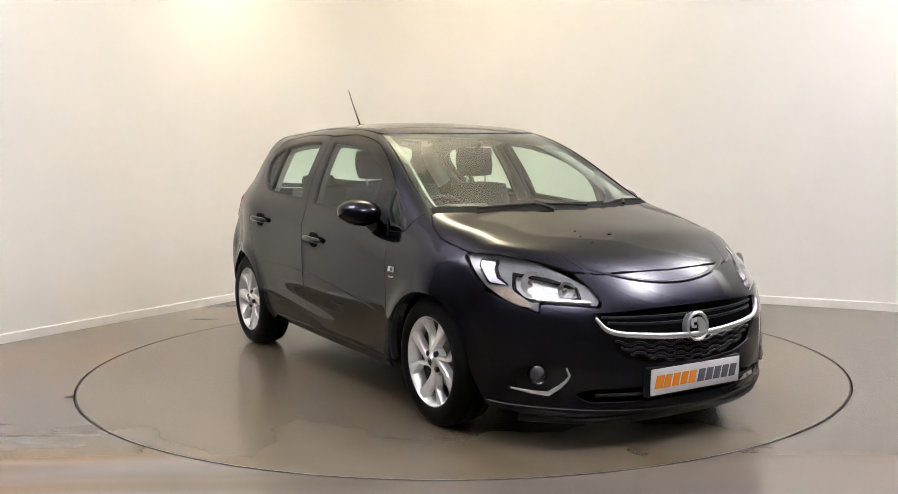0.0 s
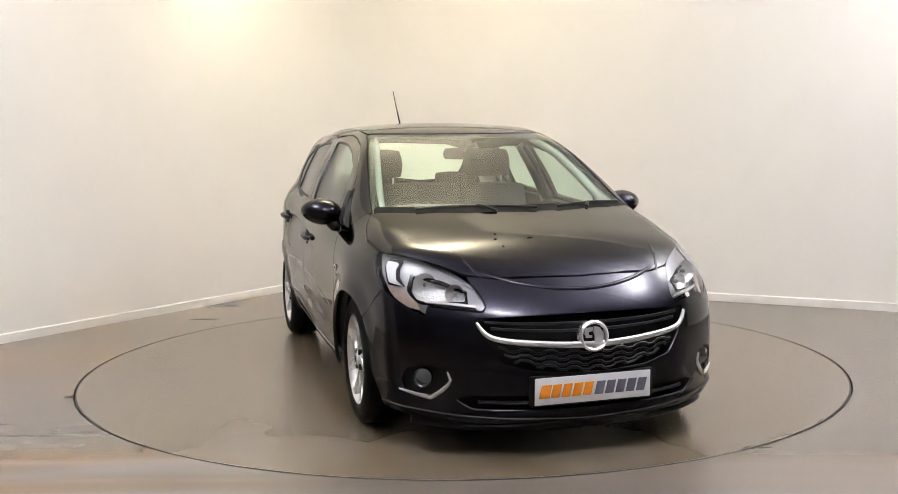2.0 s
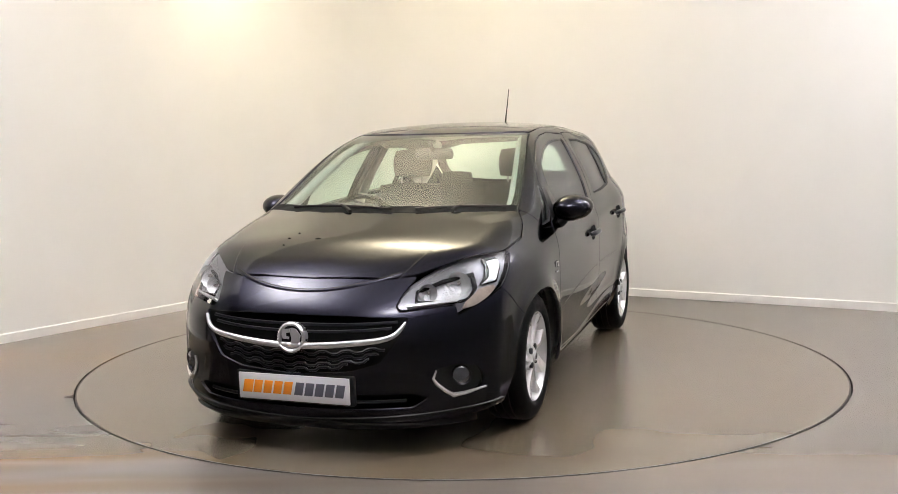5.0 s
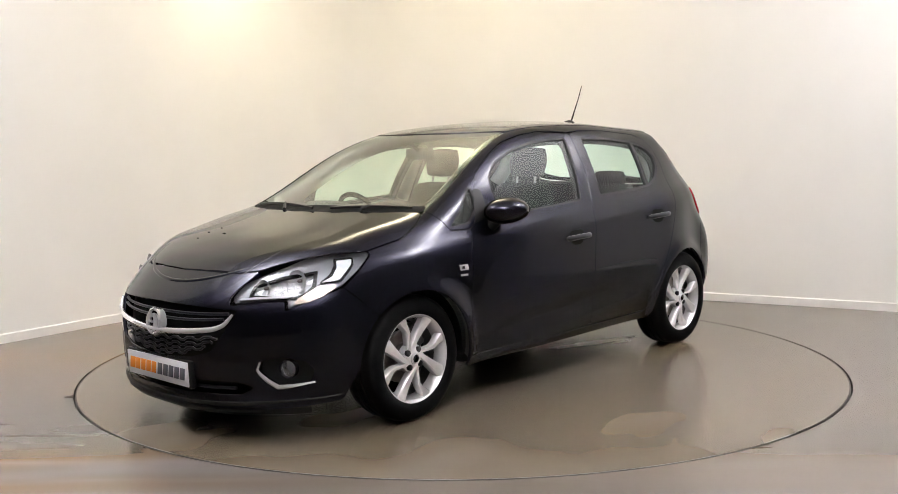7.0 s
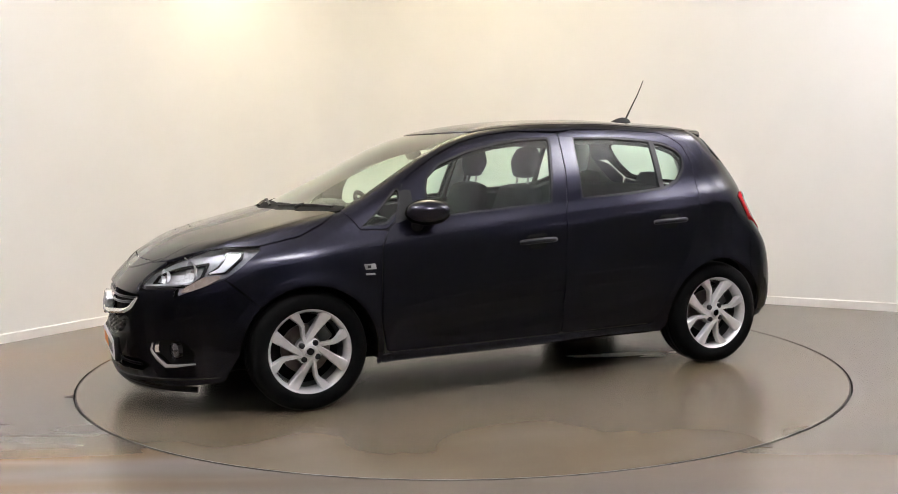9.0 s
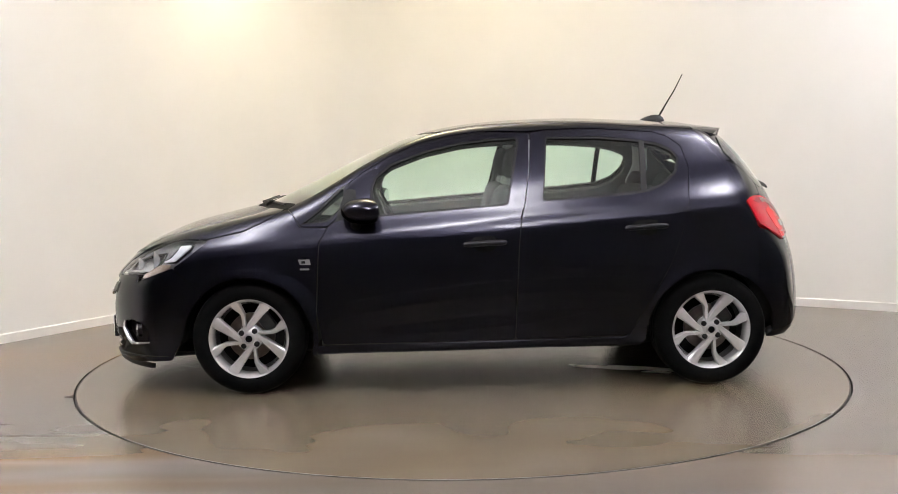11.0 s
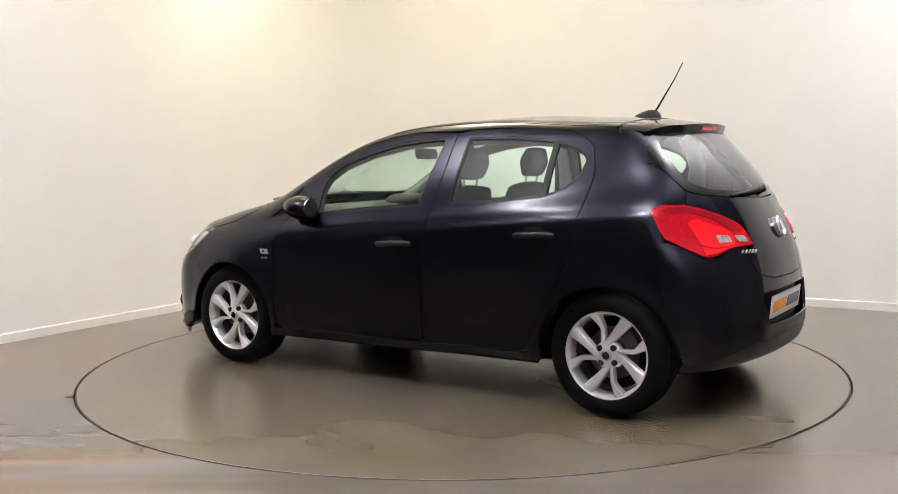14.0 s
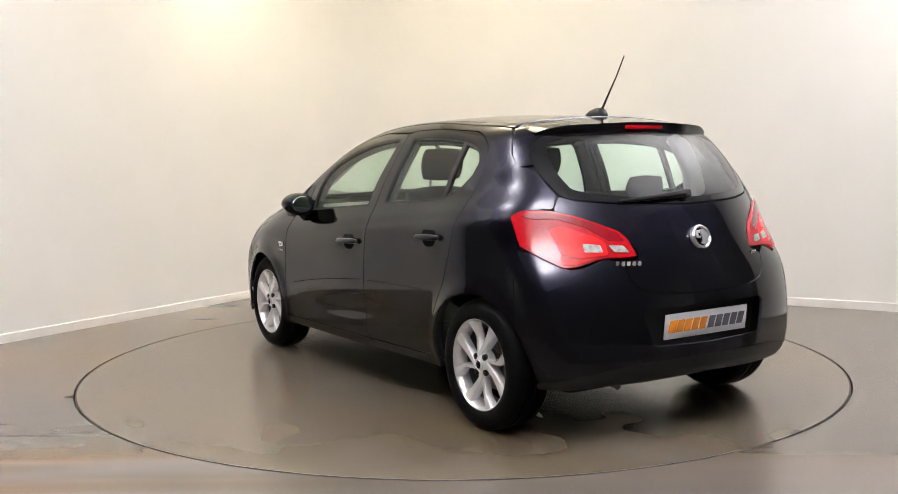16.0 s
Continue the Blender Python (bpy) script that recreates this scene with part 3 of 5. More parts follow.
def grow(pts, d):
    """The outline pushed out by d (in for a negative d)."""
    c = np.array(pts, float)
    a = 0.5 * np.sum(c[:, 0] * np.roll(c[:, 1], -1) - np.roll(c[:, 0], -1) * c[:, 1])
    e1, e2 = c - np.roll(c, 1, 0), np.roll(c, -1, 0) - c
    t = e1 / np.linalg.norm(e1, axis=1)[:, None] + e2 / np.linalg.norm(e2, axis=1)[:, None]
    t /= np.linalg.norm(t, axis=1)[:, None]
    n = np.stack([t[:, 1], -t[:, 0]], -1) * (1 if a > 0 else -1)
    return [tuple(q) for q in c + n * d]


front_doors = pair("front_door", panel("front_door", "side", [s_(*FRONT_DOOR), s_(*FRONT_WIN)], M_PAINT, step=0.018))
rear_doors = pair("rear_door", panel("rear_door", "side", [s_(*REAR_DOOR), s_(*REAR_WIN)], M_PAINT, step=0.018))
for doors, win, names in ((front_doors, FRONT_WIN, "window_glass"), (rear_doors, REAR_WIN, "window_glass")):
    me = panel(names, "side", [s_(*grow(win, 0.008))], M_GLASS, off=-0.012, rim=0.004)
    seal = panel("window_seal", "side", [s_(*grow(win, 0.003)), s_(*grow(win, -0.013))], M_BLACK, off=-0.003, rim=0.02, radius=0.012)
    for d, g, s in ((doors[0], me, seal), (doors[1], mirrored(me), mirrored(seal))):
        part(names, g, d, "tinted side window glass")
        part("window_seal", s, d, "black rubber window seal")
bar = panel("window_divider", "side", [s_((-0.975, 1.352), (-1.004, 1.346), (-0.992, 1.066), (-0.960, 1.058))], M_BLACK, off=-0.002, rim=0.02, radius=0.003)
part("window_divider", bar, rear_doors[0], "black upright window divider")
part("window_divider", mirrored(bar), rear_doors[1], "black upright window divider")

side_loop = (s_((0.885, 0.908)) + t_(*[(x, y) for x, y in WS_EDGE]) + t_(*DITCH) + s_((-1.335, 1.352), (-1.378, 1.28), (-1.437, 1.228)) + r_((0.641, 1.19), (0.612, 1.096), (0.644, 1.036), (0.70, 1.034))
             + s_((-1.575, 1.028), (-1.545, 1.010), (-1.582, 0.95), (-1.60, 0.86), (-1.60, 0.58)) + arch(-1.338, 138, -6) + s_((-0.95, 0.222), (0.80, 0.215), (0.806, 0.262), (-0.86, 0.27))
             + s_(*[(x + 0.001, z) for x, z in grow(REAR_DOOR, 0.006)][-1:-12:-1]) + s_(*[(x, z + 0.006) for x, z in [(-0.74, 1.410), (-0.46, 1.408), (-0.368, 1.400)] + DOOR_TOP])
             + s_((0.628, 1.0), (0.742, 0.908)))
side_panels = pair("side_panel", panel("side_panel", "hoop", [side_loop, s_(*QUARTER)], M_PAINT, radius=0.012, step=0.02))
me = panel("quarter_glass", "side", [s_(*grow(QUARTER, 0.008))], M_GLASS, off=-0.010, rim=0.004)
sl = panel("quarter_seal", "side", [s_(*grow(QUARTER, 0.004)), s_(*grow(QUARTER, -0.012))], M_BLACK, off=-0.002, rim=0.02, radius=0.01)
for d, g, s in ((side_panels[0], me, sl), (side_panels[1], mirrored(me), mirrored(sl))):
    part("quarter_glass", g, d, "small triangular front quarter glass")
    part("quarter_seal", s, d, "black quarter glass seal")

HOOD_SIDE = [(1.46, 0.725), (1.40, 0.748), (1.194, 0.768), (1.07, 0.742), (0.985, 0.70)]
fender_loop = (s_((0.742, 0.898), (0.787, 0.82), (0.797, 0.66), (0.807, 0.44), (0.795, 0.30), (0.81, 0.215)) + arch(1.174, 194, 46.8, 0.352) + s_((1.575, 0.694), (1.50, 0.745), (1.39, 0.828))
               + t_((1.40, 0.754), (1.194, 0.776), (1.07, 0.750), (0.985, 0.708), (0.965, 0.705)) + s_((0.888, 0.902)))
fenders = pair("front_fender", panel("front_fender", "hoop", [fender_loop], M_PAINT, radius=0.012))

# ---- bonnet, windscreen, roof ----
hood = t_((1.893, 0), (1.883, 0.18), (1.856, 0.366), (1.80, 0.47), (1.60, 0.645)) + t_(*HOOD_SIDE) + t_((1.10, 0.52), (1.19, 0.28), (1.225, 0.0))
part("bonnet", panel("bonnet", "hoop", [both(hood)], M_PAINT), car)
screen = t_((1.235, 0), (1.20, 0.28), (1.11, 0.52), (0.975, 0.694)) + t_(*[(x - 0.004, y - 0.012) for x, y in WS_EDGE]) + t_((0.20, 0.38), (0.25, 0.2), (0.262, 0))
windscreen = part("windscreen", panel("windscreen", "top", [both(screen)], M_SCREEN, off=-0.006, rim=0.004), car, "sloping clear windscreen glass")
inner_screen = t_((1.12, 0), (1.09, 0.28), (1.02, 0.50), (0.925, 0.645)) + t_(*[(x - 0.01, y - 0.045) for x, y in WS_EDGE[1:]]) + t_((0.235, 0.36), (0.275, 0.2), (0.29, 0))
part("screen_border", panel("screen_border", "top", [both(screen), both(inner_screen)], M_GLOSSBLACK, off=-0.011, rim=0.0), windscreen, "black ceramic border of the windscreen")
part("scuttle", panel("scuttle", "top", [both(t_((1.232, 0), (1.197, 0.28), (1.107, 0.52), (0.975, 0.692)) + t_((0.92, 0.672), (1.015, 0.50), (1.092, 0.28), (1.125, 0)))], M_MATT, off=-0.002, rim=0.01), car, "black plastic scuttle below the windscreen")
roof = t_((0.252, 0), (0.24, 0.2), (0.19, 0.38), (0.13, 0.53)) + t_(*[(x, y - 0.008) for x, y in DITCH]) + t_((-1.29, 0.4), (-1.29, 0.0))
part("roof", panel("roof", "hoop", [both(roof)], M_PAINT), car)

# ---- nose ----
GRILLE = f_((0, 0.618), (0.25, 0.616), (0.486, 0.607), (0.482, 0.581), (0.44, 0.503), (0.378, 0.418), (0.258, 0.385), (0, 0.366))
INTAKE = f_((0, 0.285), (0.50, 0.285), (0.56, 0.262), (0.50, 0.225), (0, 0.213))
FOG = f_((0.578, 0.332), (0.592, 0.385), (0.66, 0.40), (0.73, 0.38), (0.752, 0.33), (0.738, 0.278), (0.654, 0.252))
HEAD = s_((1.392, 0.829), (1.50, 0.752), (1.58, 0.700)) + f_((0.70, 0.632), (0.662, 0.607), (0.652, 0.648), (0.535, 0.640), (0.45, 0.630), (0.432, 0.652), (0.444, 0.70)) + t_((1.80, 0.515), (1.62, 0.632), (1.47, 0.71))
bumper = t_((1.899, 0), (1.889, 0.18), (1.862, 0.366), (1.806, 0.474)) + f_((0.440, 0.70), (0.426, 0.652), (0.446, 0.624), (0.535, 0.634), (0.647, 0.642), (0.658, 0.600), (0.70, 0.625)) + s_((1.58, 0.692)) \
    + arch(1.174, 46, 4, 0.352, n=6) + s_((1.60, 0.19)) + f_((0.66, 0.165), (0.45, 0.145), (0, 0.135))
front_bumper = part("front_bumper", panel("front_bumper", "front", [both(bumper), both(GRILLE), both(INTAKE), FOG, [(k, -y, z) for k, y, z in FOG]], M_PAINT, radius=0.012, step=0.017), car)
part("lower_lip", panel("lower_lip", "front", [both(f_((0, 0.162), (0.45, 0.172), (0.66, 0.195)) + s_((1.60, 0.215), (1.585, 0.13)) + f_((0.62, 0.105), (0.40, 0.095), (0, 0.09)))], M_BLACK, off=0.010, rim=0.03), front_bumper, "black plastic lower lip")
grille = part("grille", panel("grille", "front", [both(f_((0, 0.64), (0.25, 0.64), (0.56, 0.63), (0.57, 0.50), (0.50, 0.38), (0.30, 0.33), (0, 0.32)))], M_MATT, off=-0.055, rim=0), car, "black radiator grille with wavy slats")
part("intake_mesh", panel("intake_mesh", "front", [both(f_((0, 0.31), (0.60, 0.31), (0.68, 0.262), (0.62, 0.19), (0, 0.18)))], M_MATT, off=-0.05, rim=0), front_bumper, "black lower air intake")


def on_nose(y, z, off=0.0):
    return Vector(cast([(2.4, y, z)], [(-1, 0, 0)], off)[0])


def slat(name, half, z, rise, wave, r, mat, parent, off=-0.018, label=""):
    n = 61
    y = np.linspace(-half, half, n)
    zz = z + rise * (y / half) ** 2 + wave * np.tanh(3 * np.sin(2 * math.pi * y / 0.105))
    pts = [Vector(q) for q in cast(np.stack([0 * y + 2.4, y, zz], -1), [(-1, 0, 0)] * n, off)]
    return bm_part(name, tube_bm(pts, r, 6), mat, parent, label)


for z, half, rise in ((0.575, 0.44, 0.012), (0.545, 0.42, 0.018)):
    slat("grille_slat", half, z, rise, 0, 0.007, M_SLAT, grille)
for k, (z, half) in enumerate(((0.455, 0.395), (0.430, 0.37), (0.405, 0.33), (0.383, 0.24))):
    slat("wavy_slat", half, z, 0.025, 0.006, 0.0065, M_SLAT, grille)
slat("intake_slat", 0.47, 0.248, 0.006, 0, 0.008, M_SLAT, front_bumper, -0.02)
bar_pts = [(0.478, 0.590), (0.462, 0.562), (0.440, 0.538), (0.40, 0.522), (0.33, 0.511), (0.22, 0.500), (0.12, 0.492), (0.0, 0.488)]
curve = [on_nose(y, z, 0.006) for y, z in bar_pts] + [on_nose(-y, z, 0.006) for y, z in bar_pts[-2::-1]]
dense = []
for i in range(len(curve) - 1):
    p0, p1, p2, p3 = curve[max(i - 1, 0)], curve[i], curve[i + 1], curve[min(i + 2, len(curve) - 1)]
    for k in range(4):
        u = k / 4
        dense.append(0.5 * (2 * p1 + (p2 - p0) * u + (2 * p0 - 5 * p1 + 4 * p2 - p3) * u * u + (3 * p1 - p0 - 3 * p2 + p3) * u**3))
dense.append(curve[-1])
widths = [0.005 + 0.010 * math.sin(math.pi * i / (len(dense) - 1)) ** 0.6 for i in range(len(dense))]
part_bar = bm_part("chrome_bar", tube_bm(dense, widths, 10), M_CHROME, grille, "curved chrome bar across the grille")


def emblem(name, at, facing, r, parent):
    """A round chrome badge with a plain raised shape on a dark field."""
    z = Vector(facing).normalized()
    m = Matrix.Translation(at) @ z.to_track_quat("Z", "Y").to_matrix().to_4x4()
    ring = bm_part(name, lathe_bm([(r * 0.74, 0.0), (r * 0.76, 0.010), (r * 0.88, 0.016), (r, 0.010), (r, -0.02)], 40, "z", caps=False), M_CHROME, parent, "round chrome badge", m)
    bm_part("badge_field", lathe_bm([(0.0001, 0.005), (r * 0.5, 0.0045), (r * 0.76, 0.002)], 40, "z", caps=False), M_GLOSSBLACK, ring)
    bm = bmesh.new()
    for shape in (((-0.56, 0.46), (-0.06, 0.52), (-0.12, 0.28), (-0.36, 0.24), (-0.34, 0.06), (-0.14, 0.04), (-0.16, -0.10), (-0.52, -0.08), (-0.60, 0.16)),
                  ((0.02, 0.56), (0.30, 0.50), (0.60, 0.14), (0.52, -0.34), (0.16, -0.64), (-0.22, -0.46), (0.02, -0.34), (0.04, -0.02), (-0.04, 0.24))):
        f = bm.faces.new([bm.verts.new((r * x * 1.1, r * y * 1.1, 0.013)) for x, y in shape])
        ex = bmesh.ops.extrude_face_region(bm, geom=[f])["geom"]
        bmesh.ops.translate(bm, verts=[v for v in ex if isinstance(v, bmesh.types.BMVert)], vec=(0, 0, -0.008))
    bm_part("badge_relief", bm, M_SATIN, ring)
    return ring


ridge = [(i / 40 * 0.80 - 0.40) for i in range(41)]
bm_part("nose_crease", tube_bm([on_nose(y, 0.700 + 0.42 * y * y, -0.0115 - 0.003 * abs(y / 0.4) ** 6) for y in ridge], 0.014, 24), M_PAINT, front_bumper, "raised crease across the nose")
emblem("badge", on_nose(0, 0.522, 0.006), (1, 0, 0.10), 0.066, grille)


def plate(name, at, turn_z, tilt, parent):
    """A white show plate, 0.52 by 0.11 m, with a row of slanting orange and grey bars."""
    m = Matrix.Translation(at) @ pose(0, 0, 0, 0, 0, turn_z) @ pose(0, 0, 0, tilt)
    ob = bm_part(name, box_bm(0.525, 0.008, 0.115, (0, 0, 0), 0.003), M_PLATE, parent, "white show plate with orange and grey bars", m)
    for i in range(10):
        x = -0.222 + i * 0.0478 + (0.006 if i > 4 else 0)
        w, h = (0.046 if i == 0 else 0.039), 0.056
        bm = box_bm(w, 0.003, h, (0, 0, 0), 0.001)
        for v in bm.verts:
            v.co.x += v.co.z * 0.22
        bm_part("print_bar", bm, M_ORANGE if i < 5 else M_GREYPRINT, ob, "orange bar" if i < 5 else "grey bar", Matrix.Translation((x + 0.006, -0.0045, 0.0)))
    return ob


plate("number_plate", (2.064, 0.0, 0.302), 90, 3, car)
pn = box_bm(0.03, 0.56, 0.13, (2.045, 0, 0.302), 0.008)
bm_part("plate_holder", pn, M_BLACK, front_bumper, "black plate holder")

# ---- lamps ----
head_cover = panel("lens_cover", "front", [HEAD], M_CLEAR, off=-0.001, rim=0.004, radius=0.012)
head_bowl = panel("lamp_housing", "front", [HEAD], M_FACET, off=-0.055, rim=0, radius=0.012)
LAMP_EYE = [(0.507, 0.663), (0.500, 0.700), (0.586, 0.734), (0.684, 0.757), (0.706, 0.700), (0.690, 0.664), (0.670, 0.657)]
head_rim = panel("lamp_bezel", "front", [HEAD, f_(*LAMP_EYE)], M_LAMPGREY, off=-0.030, rim=0.02, radius=0.012)
eye_frame = panel("eye_frame", "front", [f_(*grow(LAMP_EYE, 0.010)), f_(*grow(LAMP_EYE, -0.003))], M_GLOSSBLACK, off=-0.024, rim=0.012, radius=0.008, step=0.015)
drl = panel("daylight_strip", "front", [s_((1.557, 0.806), (1.491, 0.811), (1.504, 0.791), (1.582, 0.727), (1.653, 0.718), (1.605, 0.741), (1.569, 0.780))], M_STRIP, off=-0.012, rim=0.02, radius=0.006, step=0.015)
drl_edge = panel("strip_surround", "front", [s_(*grow([(1.557, 0.806), (1.491, 0.811), (1.504, 0.791), (1.582, 0.727), (1.653, 0.718), (1.605, 0.741), (1.569, 0.780)], 0.011))], M_GLOSSBLACK, off=-0.020, rim=0.008, radius=0.006, step=0.015)
low_strip = panel("lower_strip", "front", [f_((0.655, 0.668), (0.54, 0.661), (0.475, 0.654), (0.470, 0.646), (0.54, 0.651), (0.655, 0.659))], M_SATIN, off=-0.012, rim=0.02, radius=0.003, step=0.015)
amber = panel("side_reflector", "front", [s_((1.785, 0.626), (1.758, 0.654), (1.675, 0.701), (1.605, 0.710), (1.606, 0.695), (1.664, 0.664), (1.733, 0.635))], M_AMBER, off=-0.012, rim=0.012, radius=0.008, step=0.015)
for sgn in (1, -1):
    fix = (lambda q: q) if sgn > 0 else mirrored
    lamp = part("headlight", fix(head_bowl), car, "clear-lensed headlight with chrome reflectors")
    part("lens_cover", fix(head_cover), lamp, "clear lens")
    part("lamp_bezel", fix(head_rim), lamp, "grey bezel")
    part("eye_frame", fix(eye_frame), lamp, "black frame round the reflectors")
    part("strip_surround", fix(drl_edge), lamp, "black surround of the light strip")
    part("daylight_strip", fix(drl), lamp, "white light strip")
    part("lower_strip", fix(low_strip), lamp, "silver light strip")
    part("side_reflector", fix(amber), lamp, "amber side reflector")
    for y, z, r in ((0.622, 0.722, 0.052), (0.522, 0.692, 0.040)):
        p = on_nose(y, z, -0.05)
        m = Matrix.Translation((p.x, p.y * sgn, p.z)) @ Vector((1, 0.25 * sgn, 0.05)).to_track_quat("Z", "Y").to_matrix().to_4x4()
        bowl = bm_part("reflector_bowl", lathe_bm([(0.0001, 0.0), (r * 0.3, 0.003), (r * 0.7, 0.014), (r, 0.034)], 28, "z", caps=False), M_REFLECT, lamp, "chrome reflector bowl", m)
        bm_part("bulb", lathe_bm([(0.008, 0.004), (0.008, 0.022), (0.004, 0.028), (0.0001, 0.029)], 14, "z"), M_CLEARLENS, lamp, "small bulb", m)
    fogp = panel("fog_recess", "front", [[(k, y, z) for k, y, z in FOG]], M_BLACK, off=-0.035, rim=0, step=0.02)
    fog = part("fog_lamp", fix(fogp), car, "fog lamp in a black recess with a silver edge")
    p = on_nose(0.662, 0.345, -0.028)
    m = Matrix.Translation((p.x, p.y * sgn, p.z)) @ Vector((1, 0.45 * sgn, 0.0)).to_track_quat("Z", "Y").to_matrix().to_4x4()
    bm_part("fog_lens", lathe_bm([(0.034, 0.0), (0.036, 0.02), (0.030, 0.024), (0.0001, 0.027)], 28, "z", caps=False), M_FOGLENS, fog, "round clear fog lens", m)
    bm_part("fog_ring", lathe_bm([(0.036, 0.02), (0.041, 0.024), (0.043, 0.0)], 28, "z", caps=False), M_GLOSSBLACK, fog, "", m)
    trim = [(0.590, 0.380), (0.579, 0.345), (0.588, 0.325), (0.612, 0.295), (0.645, 0.265), (0.690, 0.270), (0.754, 0.284)]
    pts = [on_nose(y, z, 0.004) for y, z in trim]
    pts = [Vector((q.x, q.y * sgn, q.z)) for q in pts]
    bm_part("fog_trim", tube_bm(pts, [0.004, 0.006, 0.008, 0.010, 0.011, 0.008, 0.004], 8), M_CHROME, fog, "L-shaped silver trim")

# ---- tail ----
TAIL_LAMP = s_((-1.532, 1.008), (-1.572, 1.032)) + r_((0.660, 1.030), (0.585, 1.010), (0.498, 0.975), (0.416, 0.936), (0.388, 0.902), (0.368, 0.830), (0.483, 0.826), (0.549, 0.816), (0.625, 0.793), (0.680, 0.788), (0.738, 0.828)) + s_((-1.608, 0.880), (-1.570, 0.945))
rear_glass_loop = r_((0, 1.392), (0.36, 1.384), (0.545, 1.358), (0.60, 1.318), (0.632, 1.27), (0.632, 1.185), (0.600, 1.093), (0.545, 1.073), (0.367, 1.056), (0, 1.044))
view = r_((0, 1.376), (0.42, 1.360), (0.545, 1.325), (0.570, 1.27), (0.570, 1.19), (0.545, 1.12), (0.46, 1.094), (0.25, 1.078), (0, 1.070))
tail_loop = r_((0, 1.037), (0.367, 1.049), (0.545, 1.066), (0.606, 1.088), (0.640, 1.034), (0.640, 1.026), (0.492, 0.964), (0.390, 0.903), (0.352, 0.846), (0.358, 0.818), (0.435, 0.79), (0.415, 0.725), (0.375, 0.685), (0.25, 0.660), (0, 0.654))
tailgate = part("tailgate", panel("tailgate", "rear", [both(tail_loop)], M_PAINT, radius=0.01), car)
rear_screen = part("rear_window", panel("rear_window", "rear", [both(rear_glass_loop)], M_GLASS, off=-0.004, rim=0.005), tailgate, "tinted rear window glass")
part("rear_window_border", panel("rear_window_border", "rear", [both(rear_glass_loop), both(view)], M_GLOSSBLACK, off=-0.002, rim=0.004), tailgate, "gloss black border of the rear window")
part("hatch_surround", panel("hatch_surround", "hoop", [s_((-1.34, 1.33), (-1.40, 1.20), (-1.47, 1.10), (-1.50, 1.04)) + r_((0.62, 1.06), (0.575, 1.10), (0.59, 1.28))], M_BLACK, off=-0.02, rim=0.004, step=0.03), car, "black hatch opening surround")
RECESS = r_((0, 0.600), (0.36, 0.597), (0.385, 0.575), (0.34, 0.435), (0, 0.428))
rear_loop = (r_((0, 0.648), (0.25, 0.654), (0.38, 0.680), (0.422, 0.722), (0.443, 0.79)) + r_((0.505, 0.824), (0.560, 0.801), (0.611, 0.781), (0.660, 0.777), (0.704, 0.83)) + s_((-1.594, 0.86), (-1.606, 0.58))
             + arch(-1.338, 139, 180, n=6) + s_((-1.70, 0.285)) + r_((0.62, 0.33), (0.45, 0.365), (0, 0.375)))
rear_bumper = part("rear_bumper", panel("rear_bumper", "rear", [both(rear_loop), both(RECESS)], M_PAINT, radius=0.012), car)
part("plate_recess", panel("plate_recess", "rear", [both(r_((0, 0.605), (0.39, 0.60), (0.40, 0.575), (0.345, 0.425), (0, 0.42)))], M_BLACK, off=-0.048, rim=0), rear_bumper, "black plate recess")
part("valance", panel("valance", "rear", [both(r_((0, 0.372), (0.45, 0.362), (0.62, 0.327)) + s_((-1.69, 0.28), (-1.665, 0.245)) + r_((0.55, 0.265), (0, 0.285)))], M_BLACK, off=-0.004, rim=0.05), rear_bumper, "black plastic valance")
part("bumper_carrier", panel("bumper_carrier", "rear", [both(r_((0, 0.66), (0.42, 0.70), (0.5, 0.80)) + s_((-1.56, 0.84), (-1.56, 0.62), (-1.66, 0.42), (-1.70, 0.32)) + r_((0.6, 0.34), (0, 0.38)))], M_MATT, off=-0.052, rim=0), rear_bumper, "dark bumper carrier")
plate("rear_number_plate", (-1.958, 0.0, 0.508), -90, 6, car)
tail_base = panel("tail_light", "rear", [TAIL_LAMP], M_RED, off=0.009, rim=0.028, radius=0.012)
tail_deep = panel("upper_lens", "rear", [s_((-1.575, 1.006), (-1.60, 1.020)) + r_((0.66, 1.021), (0.585, 1.001), (0.498, 0.966), (0.425, 0.930), (0.405, 0.895), (0.470, 0.897), (0.549, 0.957), (0.645, 0.994), (0.720, 0.992))], M_REDDEEP, off=0.0115, rim=0.004, radius=0.006, step=0.02)
tail_bright = panel("brake_lens", "rear", [r_((0.681, 0.950), (0.632, 0.965), (0.517, 0.914), (0.488, 0.892), (0.490, 0.838), (0.604, 0.828), (0.668, 0.845))], M_REDBRIGHT, off=0.0115, rim=0.004, radius=0.014, step=0.02)
tail_low = panel("lower_lens", "rear", [r_((0.675, 0.835), (0.604, 0.822), (0.480, 0.832), (0.500, 0.828), (0.552, 0.822), (0.628, 0.801), (0.680, 0.800))], M_REDBRIGHT, off=0.0125, rim=0.004, radius=0.004, step=0.02)
